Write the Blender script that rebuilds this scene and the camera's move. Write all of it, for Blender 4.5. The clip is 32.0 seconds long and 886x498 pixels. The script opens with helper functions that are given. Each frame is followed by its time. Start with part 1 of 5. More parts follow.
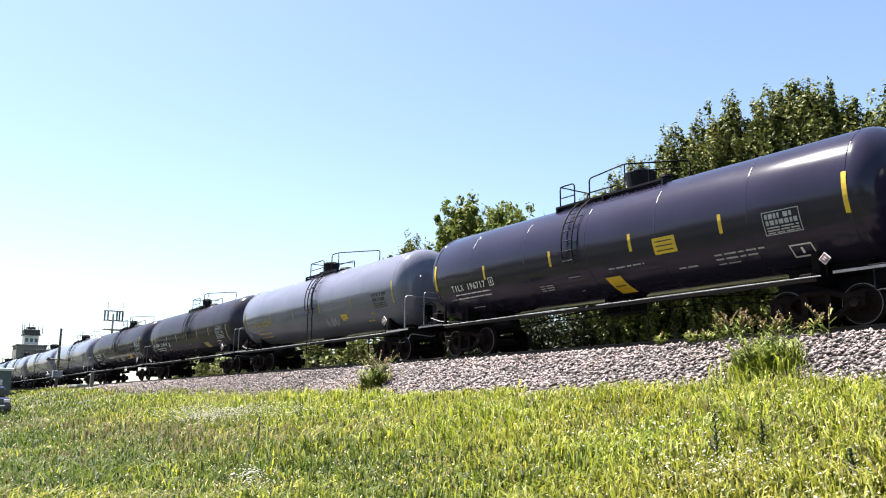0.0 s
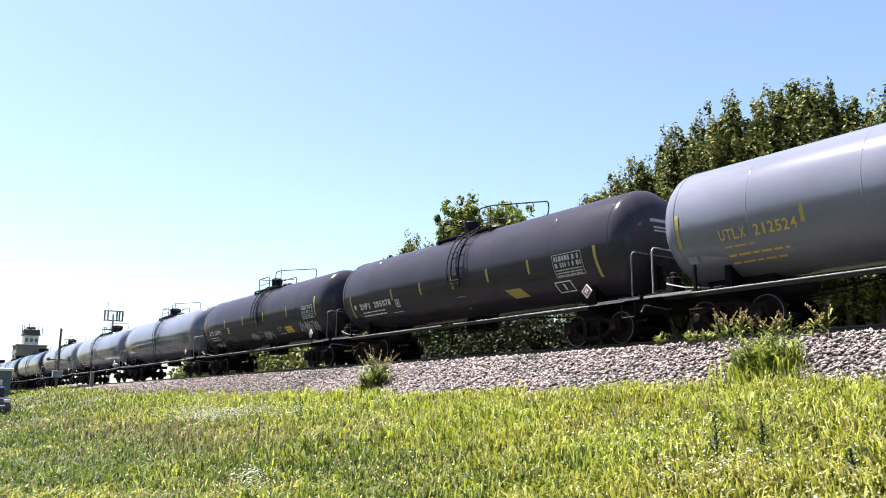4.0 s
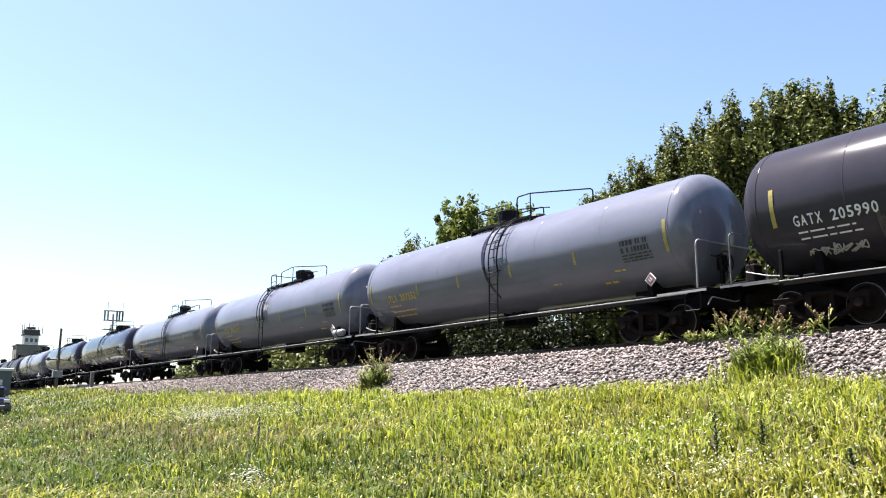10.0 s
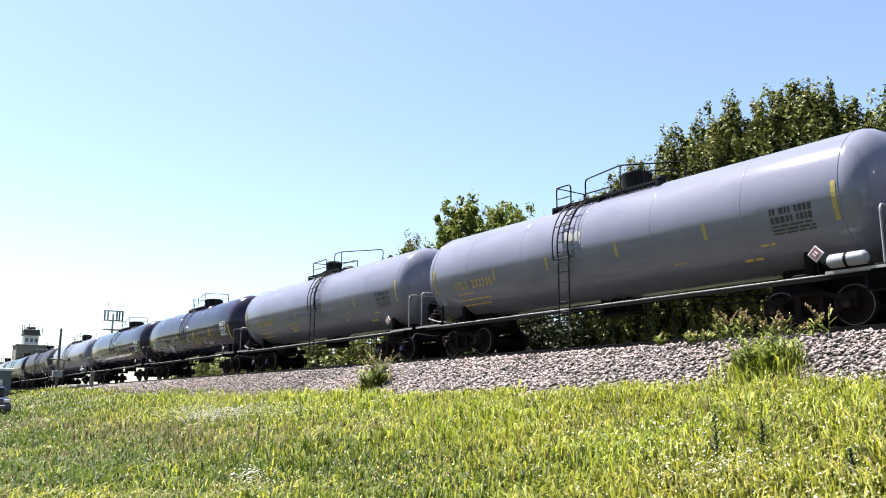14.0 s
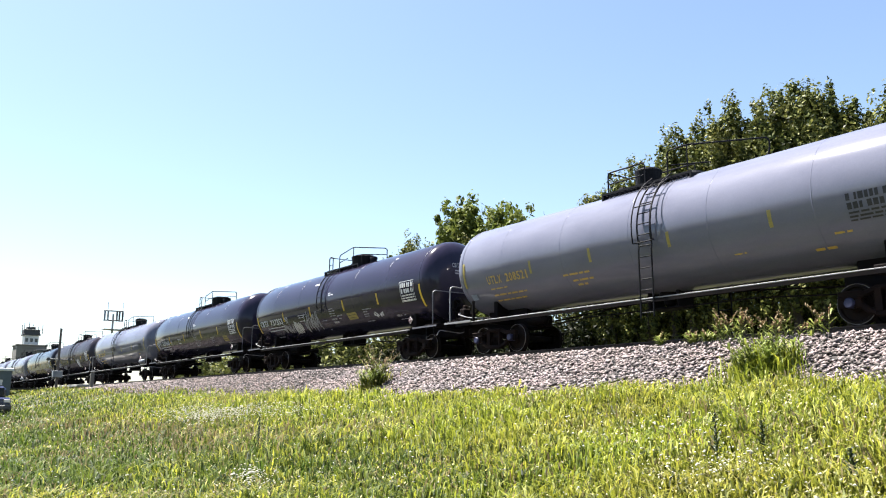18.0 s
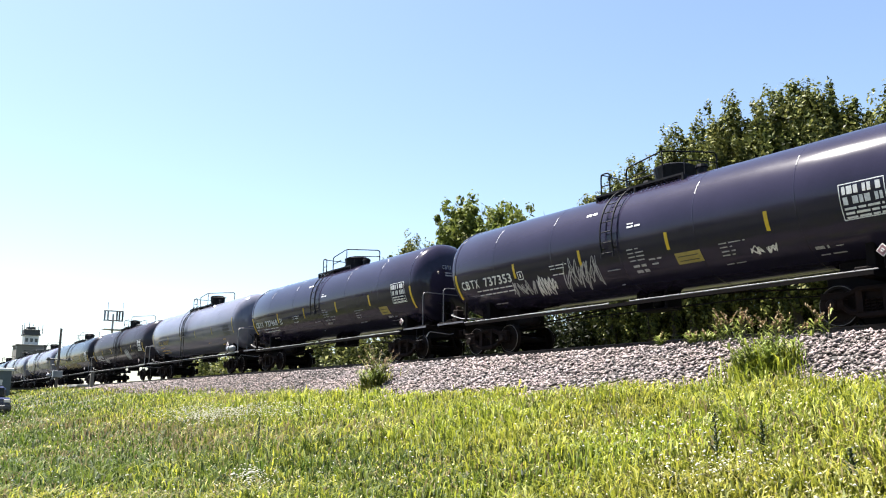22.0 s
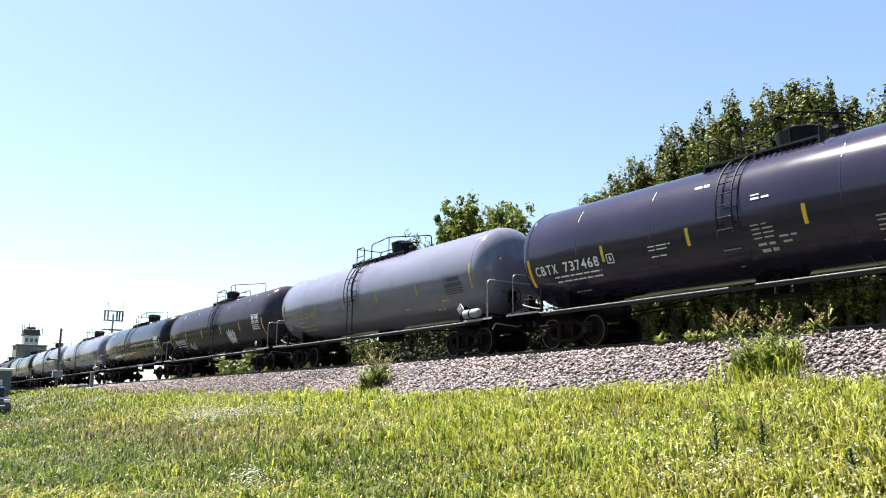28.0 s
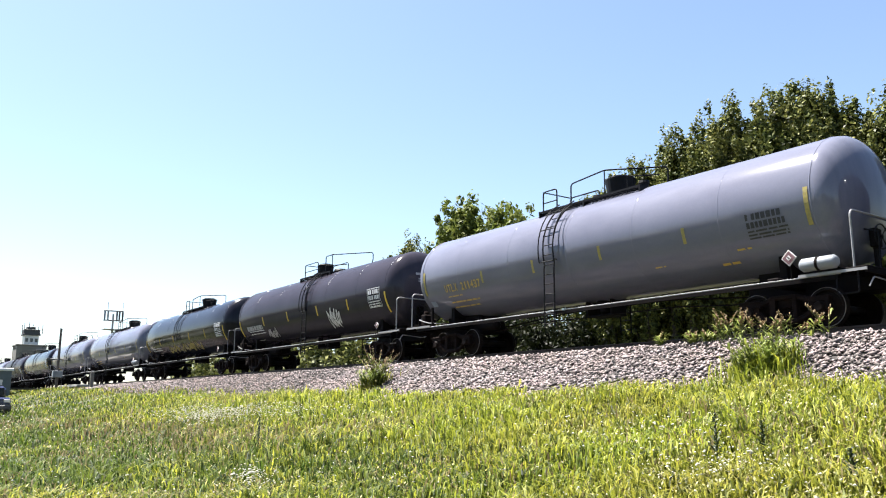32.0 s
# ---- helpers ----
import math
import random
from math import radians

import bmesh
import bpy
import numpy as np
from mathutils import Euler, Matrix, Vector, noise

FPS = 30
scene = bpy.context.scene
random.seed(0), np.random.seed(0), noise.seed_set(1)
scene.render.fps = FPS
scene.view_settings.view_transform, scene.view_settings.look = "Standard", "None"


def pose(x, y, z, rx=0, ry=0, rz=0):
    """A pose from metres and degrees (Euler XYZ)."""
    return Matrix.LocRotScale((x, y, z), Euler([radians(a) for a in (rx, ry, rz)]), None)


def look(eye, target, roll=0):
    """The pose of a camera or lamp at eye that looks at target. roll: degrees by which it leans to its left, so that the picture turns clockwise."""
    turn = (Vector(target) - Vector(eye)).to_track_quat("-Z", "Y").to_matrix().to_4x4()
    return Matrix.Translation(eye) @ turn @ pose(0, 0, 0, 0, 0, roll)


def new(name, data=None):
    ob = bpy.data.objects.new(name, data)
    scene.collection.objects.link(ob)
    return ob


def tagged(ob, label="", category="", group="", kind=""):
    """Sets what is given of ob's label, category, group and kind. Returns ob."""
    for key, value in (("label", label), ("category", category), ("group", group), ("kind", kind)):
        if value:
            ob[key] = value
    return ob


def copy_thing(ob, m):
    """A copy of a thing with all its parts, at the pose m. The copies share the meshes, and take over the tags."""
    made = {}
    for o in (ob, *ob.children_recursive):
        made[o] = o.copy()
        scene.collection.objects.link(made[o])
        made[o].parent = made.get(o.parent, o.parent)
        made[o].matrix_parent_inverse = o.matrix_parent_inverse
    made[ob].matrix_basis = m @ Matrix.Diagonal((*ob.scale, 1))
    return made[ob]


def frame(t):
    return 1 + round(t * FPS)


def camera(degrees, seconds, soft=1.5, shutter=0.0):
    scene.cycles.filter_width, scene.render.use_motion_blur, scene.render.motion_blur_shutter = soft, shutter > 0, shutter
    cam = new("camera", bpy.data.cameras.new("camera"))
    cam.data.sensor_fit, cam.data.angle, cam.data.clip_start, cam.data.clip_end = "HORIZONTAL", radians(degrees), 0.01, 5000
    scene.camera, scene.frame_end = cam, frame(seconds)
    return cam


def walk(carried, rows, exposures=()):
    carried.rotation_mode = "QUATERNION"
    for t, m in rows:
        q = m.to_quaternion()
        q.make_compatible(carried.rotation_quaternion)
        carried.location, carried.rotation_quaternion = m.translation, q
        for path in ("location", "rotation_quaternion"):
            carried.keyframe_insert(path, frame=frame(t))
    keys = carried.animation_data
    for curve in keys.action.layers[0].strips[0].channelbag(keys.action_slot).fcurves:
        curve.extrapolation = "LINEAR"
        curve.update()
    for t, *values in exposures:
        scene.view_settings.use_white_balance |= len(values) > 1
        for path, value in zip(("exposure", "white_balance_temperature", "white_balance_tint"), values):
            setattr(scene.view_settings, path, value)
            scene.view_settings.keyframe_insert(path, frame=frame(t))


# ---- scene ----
cam = camera(57.05, 32.0, soft=1.1)
EYE = Vector((0.0, -18.393, -1.767))
YAW, PITCH, LEAN = radians(-54.834), radians(10.881), 0.311
AHEAD = Vector((math.sin(YAW) * math.cos(PITCH), math.cos(YAW) * math.cos(PITCH), math.sin(PITCH)))
walk(cam, [(0.0, look(EYE, EYE + 20 * AHEAD, LEAN)), (32.0, look(EYE, EYE + 20 * AHEAD, LEAN))])

# ---- world and light ----
SUN_WAY = Vector((-0.38, -0.15, 0.913)).normalized()
world = bpy.data.worlds.new("world")
scene.world = world
world.use_nodes = True
wn = world.node_tree
wn.nodes.clear()
w_out = wn.nodes.new("ShaderNodeOutputWorld")
w_bg = wn.nodes.new("ShaderNodeBackground")
w_sky = wn.nodes.new("ShaderNodeTexSky")
w_sky.sky_type = "NISHITA"
w_sky.sun_disc = False
w_sky.sun_elevation = math.asin(SUN_WAY.z)
w_sky.sun_rotation = math.atan2(SUN_WAY.x, SUN_WAY.y)
w_sky.altitude = 200
w_sky.air_density = 1.0
w_sky.dust_density = 1.0
w_sky.ozone_density = 0.9
w_bg.inputs["Strength"].default_value = 0.0515
wn.links.new(w_sky.outputs[0], w_bg.inputs[0])
wn.links.new(w_bg.outputs[0], w_out.inputs[0])
sun_data = bpy.data.lights.new("sun", "SUN")
sun_data.energy = 5.0
sun_data.angle = radians(0.53)
sun_data.color = (1.0, 0.955, 0.89)
sun = new("sun", sun_data)
sun.matrix_world = look(SUN_WAY * 100, (0, 0, 0))
scene.view_settings.exposure = 2.25


# ---- materials ----
def mat(name, base, rough=0.6, metal=0.0, vary=0.25, scale=3.0, fine=40.0, bump=0.0, second=None, streak=None,
        spec=0.5, island=0.0, objrand=0.0, through_light=0.0, coat=0.0, coat_rough=0.12, coat_ior=1.5):
    """A procedural surface: base colour, a second tone mixed in by large noise, fine grain and relief."""
    m = bpy.data.materials.new(name)
    m.use_nodes = True
    nt = m.node_tree
    n, l = nt.nodes, nt.links
    p = n["Principled BSDF"]
    p.inputs["Roughness"].default_value = rough
    p.inputs["Metallic"].default_value = metal
    p.inputs["Specular IOR Level"].default_value = spec
    p.inputs["Coat Weight"].default_value = coat
    p.inputs["Coat Roughness"].default_value = coat_rough
    p.inputs["Coat IOR"].default_value = coat_ior
    tc = n.new("ShaderNodeTexCoord")
    mp = n.new("ShaderNodeMapping")
    l.new(tc.outputs["Object"], mp.inputs[0])
    if streak:
        mp.inputs["Scale"].default_value = streak
    big = n.new("ShaderNodeTexNoise")
    big.inputs["Scale"].default_value = scale
    big.inputs["Detail"].default_value = 5
    big.inputs["Roughness"].default_value = 0.62
    l.new(mp.outputs[0], big.inputs[0])
    small = n.new("ShaderNodeTexNoise")
    small.inputs["Scale"].default_value = fine
    small.inputs["Detail"].default_value = 3
    l.new(tc.outputs["Object"], small.inputs[0])
    ramp = n.new("ShaderNodeMapRange")
    ramp.inputs[1].default_value, ramp.inputs[2].default_value = 0.35, 0.68
    l.new(big.outputs[0], ramp.inputs[0])
    mix = n.new("ShaderNodeMix")
    mix.data_type = "RGBA"
    mix.inputs[6].default_value = (*base, 1)
    mix.inputs[7].default_value = (*(second or [c * (1 - vary) for c in base]), 1)
    l.new(ramp.outputs[0], mix.inputs[0])
    hsv = n.new("ShaderNodeHueSaturation")
    l.new(mix.outputs[2], hsv.inputs["Color"])
    val = n.new("ShaderNodeMapRange")
    val.inputs[3].default_value, val.inputs[4].default_value = 1 - vary * 0.7, 1 + vary * 0.7
    l.new(small.outputs[0], val.inputs[0])
    src = val.outputs[0]
    if island or objrand:
        rnd = n.new("ShaderNodeNewGeometry" if island else "ShaderNodeObjectInfo")
        out = rnd.outputs["Random Per Island" if island else "Random"]
        amt = island or objrand
        mr = n.new("ShaderNodeMapRange")
        mr.inputs[3].default_value, mr.inputs[4].default_value = 1 - amt, 1 + amt
        l.new(out, mr.inputs[0])
        mul = n.new("ShaderNodeMath")
        mul.operation = "MULTIPLY"
        l.new(src, mul.inputs[0]), l.new(mr.outputs[0], mul.inputs[1])
        src = mul.outputs[0]
        hue = n.new("ShaderNodeMapRange")
        hue.inputs[3].default_value, hue.inputs[4].default_value = 0.5 + amt * 0.035, 0.5 - amt * 0.03
        l.new(out, hue.inputs[0]), l.new(hue.outputs[0], hsv.inputs["Hue"])
    l.new(src, hsv.inputs["Value"])
    l.new(hsv.outputs[0], p.inputs["Base Color"])
    rr = n.new("ShaderNodeMapRange")
    rr.inputs[3].default_value, rr.inputs[4].default_value = max(rough - min(0.1, rough * 0.4), 0.03), min(rough + min(0.12, rough * 0.4), 1)
    l.new(big.outputs[0], rr.inputs[0]), l.new(rr.outputs[0], p.inputs["Roughness"])
    if bump:
        bp = n.new("ShaderNodeBump")
        bp.inputs["Strength"].default_value = min(bump, 1.0)
        bp.inputs["Distance"].default_value = 0.02
        l.new(small.outputs[0], bp.inputs["Height"]), l.new(bp.outputs[0], p.inputs["Normal"])
    if through_light:
        tr = n.new("ShaderNodeBsdfTranslucent")
        l.new(hsv.outputs[0], tr.inputs[0])
        ms = n.new("ShaderNodeMixShader")
        ms.inputs[0].default_value = through_light
        l.new(p.outputs[0], ms.inputs[1]), l.new(tr.outputs[0], ms.inputs[2])
        l.new(ms.outputs[0], n["Material Output"].inputs[0])
    return m


M = {}
M["grey"] = mat("tank_grey_paint", (0.131, 0.135, 0.178), 0.5, 0.0, vary=0.12, scale=0.9, fine=25, second=(0.106, 0.109, 0.147), streak=(0.5, 3.0, 0.25), objrand=0.06, spec=0.0, coat=0.65, coat_rough=0.10, coat_ior=1.6)
M["black"] = mat("tank_black_gloss", (0.0165, 0.0145, 0.0290), 0.13, vary=0.25, scale=0.8, fine=30, second=(0.020, 0.0175, 0.035), streak=(0.9, 3.0, 0.3), spec=0.28)
M["matte"] = mat("tank_black_weathered", (0.034, 0.031, 0.042), 0.60, vary=0.25, scale=0.9, fine=30, second=(0.027, 0.025, 0.034), streak=(0.8, 3.0, 0.3), spec=0.0, coat=0.35, coat_rough=0.14)
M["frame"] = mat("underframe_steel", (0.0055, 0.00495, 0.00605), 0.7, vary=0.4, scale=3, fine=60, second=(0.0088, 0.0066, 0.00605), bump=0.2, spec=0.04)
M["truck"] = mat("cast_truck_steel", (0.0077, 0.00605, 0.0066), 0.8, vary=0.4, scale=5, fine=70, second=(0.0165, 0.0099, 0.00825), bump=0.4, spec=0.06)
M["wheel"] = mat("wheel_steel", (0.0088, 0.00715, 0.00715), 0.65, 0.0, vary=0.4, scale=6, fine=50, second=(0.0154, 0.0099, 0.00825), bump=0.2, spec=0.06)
M["tread"] = mat("polished_steel", (0.22, 0.20, 0.19), 0.35, 0.8, vary=0.15, scale=8)
M["rail_grey"] = mat("galvanised_rail", (0.258, 0.258, 0.271), 0.5, 0.1, vary=0.2, scale=5, second=(0.194, 0.191, 0.194))
M["rail_mid"] = mat("worn_painted_rail", (0.12, 0.12, 0.14), 0.5, vary=0.3, scale=6, second=(0.06, 0.06, 0.07))
M["rail_dark"] = mat("dark_handrail", (0.0066, 0.0066, 0.00935), 0.55, vary=0.3, scale=6, spec=0.12)
M["yellow"] = mat("yellow_reflective", (0.5928, 0.3952, 0.0228), 0.45, vary=0.2, scale=6)
M["dull_yellow"] = mat("faded_yellow_reflective", (0.3192, 0.2508, 0.0456), 0.55, vary=0.3, scale=9, second=(0.1976, 0.1672, 0.0608))
M["white"] = mat("white_stencil", (0.648, 0.648, 0.666), 0.55, vary=0.2, scale=14, second=(0.45, 0.45, 0.468))
M["faint"] = mat("faded_white_stencil", (0.36, 0.36, 0.38), 0.6, vary=0.3, scale=14, second=(0.2, 0.2, 0.21))
M["dim"] = mat("ghost_of_old_paint", (0.045, 0.043, 0.050), 0.6, vary=0.4, scale=14, second=(0.02, 0.02, 0.024))
M["gold"] = mat("gold_stencil", (0.52, 0.34, 0.05), 0.55, vary=0.25, scale=14, second=(0.34, 0.23, 0.06))
M["ink"] = mat("black_stencil", (0.02, 0.02, 0.025), 0.6, vary=0.3, scale=14)
M["placard"] = mat("placard_paper", (0.57, 0.5548, 0.5472), 0.5, vary=0.12, scale=12)
M["rosy"] = mat("faded_red_print", (0.13, 0.06, 0.07), 0.6, vary=0.25, scale=20, second=(0.09, 0.04, 0.05))
M["blue_hub"] = mat("blue_bearing_cap", (0.012, 0.016, 0.06), 0.6, vary=0.3, scale=9)
M["tag_blue"] = mat("blue_grey_card", (0.16, 0.20, 0.27), 0.5, vary=0.3, scale=9)
M["rail"] = mat("rail_steel", (0.030, 0.021, 0.018), 0.75, 0.0, vary=0.3, scale=4, fine=80, second=(0.05, 0.033, 0.025), bump=0.2)
M["tie"] = mat("creosoted_timber", (0.0418, 0.03496, 0.0304), 0.85, vary=0.4, scale=4, fine=50, second=(0.076, 0.0646, 0.0532), bump=0.5, objrand=0.3)
M["stone"] = mat("ballast_stone", (0.162, 0.1267, 0.1188), 0.85, vary=0.3, scale=0.7, fine=60, second=(0.1368, 0.1174, 0.1174), bump=0.3, island=0.85)
# near-black bed: the shade in the gaps between stones is its colour
M["bed"] = mat("shaded_ballast_bed", (0.010, 0.0085, 0.008), 0.95, vary=0.6, scale=9, fine=24, second=(0.022, 0.018, 0.017), bump=1.0)
M["glossy"] = mat("tank_black_lacquer", (0.008, 0.008, 0.013), 0.16, vary=0.2, scale=0.8, fine=30, second=(0.012, 0.012, 0.018), streak=(0.9, 3.0, 0.3), spec=0.18)
M["soil"] = mat("grassy_soil", (0.0228, 0.02888, 0.00912), 0.95, vary=0.5, scale=0.35, fine=12, second=(0.057, 0.057, 0.01976), bump=1.0)
M["grass"] = mat("meadow_grass", (0.163, 0.205, 0.0201), 0.6, vary=0.5, scale=0.28, fine=2.6, second=(0.201, 0.205, 0.0318), island=0.8, through_light=0.42, spec=0.3)
M["grass_lush"] = mat("lush_meadow_grass", (0.0527, 0.0894, 0.012), 0.6, vary=0.5, scale=0.35, fine=2.6, second=(0.0798, 0.108, 0.0176), island=0.8, through_light=0.38, spec=0.25)
M["grass_dry"] = mat("dry_meadow_grass", (0.19, 0.1558, 0.0722), 0.7, vary=0.25, scale=0.4, fine=2.5, second=(0.114, 0.0874, 0.04408), island=0.4, through_light=0.35, spec=0.2)
M["husk"] = mat("pale_grass_head", (0.38, 0.3572, 0.1976), 0.7, vary=0.2, scale=0.6, fine=3, second=(0.2736, 0.2508, 0.114), island=0.35, through_light=0.3, spec=0.2)
M["petal"] = mat("white_petals", (0.5472, 0.532, 0.456), 0.7, vary=0.15, scale=2, island=0.2, through_light=0.2)
M["weed"] = mat("weed_leaf", (0.144, 0.195, 0.0359), 0.6, vary=0.3, scale=3, fine=9, second=(0.154, 0.164, 0.041), island=0.4, through_light=0.35)
M["weed_dark"] = mat("dark_weed_leaf", (0.026, 0.042, 0.012), 0.7, vary=0.3, scale=3, fine=9, island=0.3, through_light=0.15)
M["seed"] = mat("brown_seed_head", (0.1444, 0.095, 0.0494), 0.8, vary=0.3, scale=5, fine=20, second=(0.2052, 0.152, 0.076), island=0.35, through_light=0.2)
M["leaf"] = mat("tree_leaf", (0.076, 0.095, 0.02584), 0.5, vary=0.35, scale=0.5, fine=1.3, second=(0.133, 0.1353, 0.038), island=0.85, through_light=0.22, spec=0.12)
M["leaf_pale"] = mat("pale_tree_leaf", (0.0988, 0.1292, 0.0266), 0.55, vary=0.3, scale=0.6, fine=1.5, second=(0.1216, 0.1368, 0.0304), island=0.5, through_light=0.3, spec=0.12)
# understory leaf: the canopy's shade is put into this near-black green
M["leaf_shaded"] = mat("shaded_shrub_leaf", (0.00884, 0.0136, 0.00441), 0.55, vary=0.35, scale=0.7, fine=2.0, second=(0.0156, 0.019, 0.00542), island=0.9, through_light=0.2, spec=0.1)
M["bark"] = mat("grey_bark", (0.0642, 0.0519, 0.042), 0.9, vary=0.4, scale=3, fine=25, second=(0.0395, 0.0321, 0.0247), bump=0.8)
M["concrete"] = mat("aged_concrete", (0.176, 0.167, 0.146), 0.85, vary=0.2, scale=0.35, fine=8, second=(0.134, 0.125, 0.106), bump=0.3)
M["panel"] = mat("grey_metal_sheet", (0.1976, 0.2128, 0.2356), 0.5, 0.1, vary=0.15, scale=1.5, second=(0.1596, 0.1748, 0.1976))
M["hut_wall"] = mat("grey_green_metal_siding", (0.076, 0.0988, 0.1102), 0.6, vary=0.15, scale=1.5, second=(0.0608, 0.076, 0.0874))
M["roof_white"] = mat("white_metal_roof", (0.608, 0.6156, 0.6232), 0.45, vary=0.08, scale=2)
M["wall_white"] = mat("white_siding", (0.5624, 0.5624, 0.5472), 0.6, vary=0.1, scale=1)
M["glass_dark"] = mat("dark_window_glass", (0.02, 0.025, 0.03), 0.08, vary=0.1, scale=2)
M["car_blue"] = mat("dark_blue_car_paint", (0.02, 0.03, 0.09), 0.25, vary=0.1, scale=2, coat=0.5)
M["plastic"] = mat("dark_plastic", (0.04, 0.042, 0.046), 0.6, vary=0.2, scale=5)
M["wood"] = mat("weathered_pole_wood", (0.1064, 0.0874, 0.076), 0.9, vary=0.35, scale=3, fine=30, streak=(6, 6, 0.6), bump=0.5)
M["asphalt"] = mat("asphalt", (0.0532, 0.0532, 0.0532), 0.9, vary=0.25, scale=1.2, fine=60, bump=0.5)
M["gravel_pad"] = mat("pale_gravel", (0.342, 0.3268, 0.304), 0.9, vary=0.3, scale=2, fine=30, bump=0.8)


# ---- builders ----
def finish(me, material, smooth=False):
    me.materials.append(material)
    if smooth:
        me.polygons.foreach_set("use_smooth", [True] * len(me.polygons))
    me.update()
    return me


def mesh_from(bm, name, material, smooth=False):
    me = bpy.data.meshes.new(name)
    bm.to_mesh(me)
    bm.free()
    return finish(me, material, smooth)


def mesh_np(name, verts, faces, material, smooth=False):
    """One mesh from arrays; faces is (n, 3) or (n, 4)."""
    verts, faces = np.asarray(verts, np.float32), np.asarray(faces, np.int32)
    k = faces.shape[1]
    me = bpy.data.meshes.new(name)
    me.vertices.add(len(verts)), me.loops.add(faces.size), me.polygons.add(len(faces))
    me.vertices.foreach_set("co", verts.ravel())
    me.loops.foreach_set("vertex_index", faces.ravel())
    me.polygons.foreach_set("loop_start", np.arange(0, faces.size, k, dtype=np.int32))
    me.update(calc_edges=True)
    return finish(me, material, smooth)


def link(name, me, parent=None, m=None, label=""):
    ob = new(name, me)
    if parent is not None:
        ob.parent = parent
    if m is not None:
        ob.matrix_basis = m
    if label:
        ob["label"] = label
    return ob


def part(name, bm, material, parent, label="", smooth=False, m=None):
    return link(name, mesh_from(bm, name, material, smooth), parent, m, label)


CACHE = {}


def cached(key, build):
    """Mesh data made once and shared by alike parts."""
    if key not in CACHE:
        CACHE[key] = build()
    return CACHE[key]


def add_box(bm, x0, x1, y0, y1, z0, z1, bevel=0.0):
    made = bmesh.ops.create_cube(bm, size=1.0)["verts"]
    for v in made:
        v.co = Vector(((x0 + x1) / 2 + v.co.x * (x1 - x0), (y0 + y1) / 2 + v.co.y * (y1 - y0), (z0 + z1) / 2 + v.co.z * (z1 - z0)))
    if bevel:
        edges = list({e for v in made for e in v.link_edges})
        bmesh.ops.bevel(bm, geom=edges, offset=bevel, segments=1, affect="EDGES")
    return bm


def box(x0, x1, y0, y1, z0, z1, bevel=0.0):
    return add_box(bmesh.new(), x0, x1, y0, y1, z0, z1, bevel)


def add_tube(bm, pts, r, sides=8, caps=True):
    """A round bar along a polyline; r may be one radius or one a point."""
    pts = [Vector(p) for p in pts]
    rs = [r] * len(pts) if isinstance(r, (int, float)) else list(r)
    rings, ref = [], None
    for i, p in enumerate(pts):
        d = (pts[min(i + 1, len(pts) - 1)] - pts[max(i - 1, 0)]).normalized()
        if ref is None:
            ref = Vector((0, 0, 1)) if abs(d.z) < 0.9 else Vector((1, 0, 0))
        a = ref - d * ref.dot(d)
        a = a.normalized() if a.length > 1e-6 else d.orthogonal().normalized()
        ref = a
        b = d.cross(a)
        rings.append([bm.verts.new(p + (a * math.cos(2 * math.pi * k / sides) + b * math.sin(2 * math.pi * k / sides)) * rs[i]) for k in range(sides)])
    for q, s in zip(rings, rings[1:]):
        for k in range(sides):
            bm.faces.new((q[k], q[(k + 1) % sides], s[(k + 1) % sides], s[k]))
    if caps:
        bm.faces.new(rings[0][::-1]), bm.faces.new(rings[-1])
    return bm


def tube(pts, r, sides=8):
    return add_tube(bmesh.new(), pts, r, sides)


def rounded(pts, rad=0.12, steps=4):
    """A polyline with its corners rounded off."""
    pts = [Vector(p) for p in pts]
    out = [pts[0]]
    for a, b, c in zip(pts, pts[1:], pts[2:]):
        k = min(rad, (a - b).length * 0.45, (c - b).length * 0.45)
        p, q = b + (a - b).normalized() * k, b + (c - b).normalized() * k
        for i in range(steps + 1):
            t = i / steps
            out.append(p * (1 - t) ** 2 + b * 2 * t * (1 - t) + q * t * t)
    return out + [pts[-1]]


def lathe(profile, axis="x", seg=48, hollow=False):
    """A turned body: profile of (along, radius) round the axis."""
    bm = bmesh.new()
    rings = []
    for a, r in profile:
        ring = []
        for k in range(seg):
            t = 2 * math.pi * k / seg
            u, w = r * math.cos(t), r * math.sin(t)
            co = {"x": (a, u, w), "y": (w, a, u), "z": (u, w, a)}[axis]
            ring.append(bm.verts.new(co))
        rings.append(ring)
    for q, s in zip(rings, rings[1:]):
        for k in range(seg):
            bm.faces.new((q[k], q[(k + 1) % seg], s[(k + 1) % seg], s[k]))
    if not hollow:
        bm.faces.new(rings[0][::-1]), bm.faces.new(rings[-1])
    bmesh.ops.recalc_face_normals(bm, faces=bm.faces)
    return bm


# ---- ground ----
def smooth01(a, b, v):
    t = np.clip((v - a) / (b - a), 0, 1)
    return t * t * (3 - 2 * t)


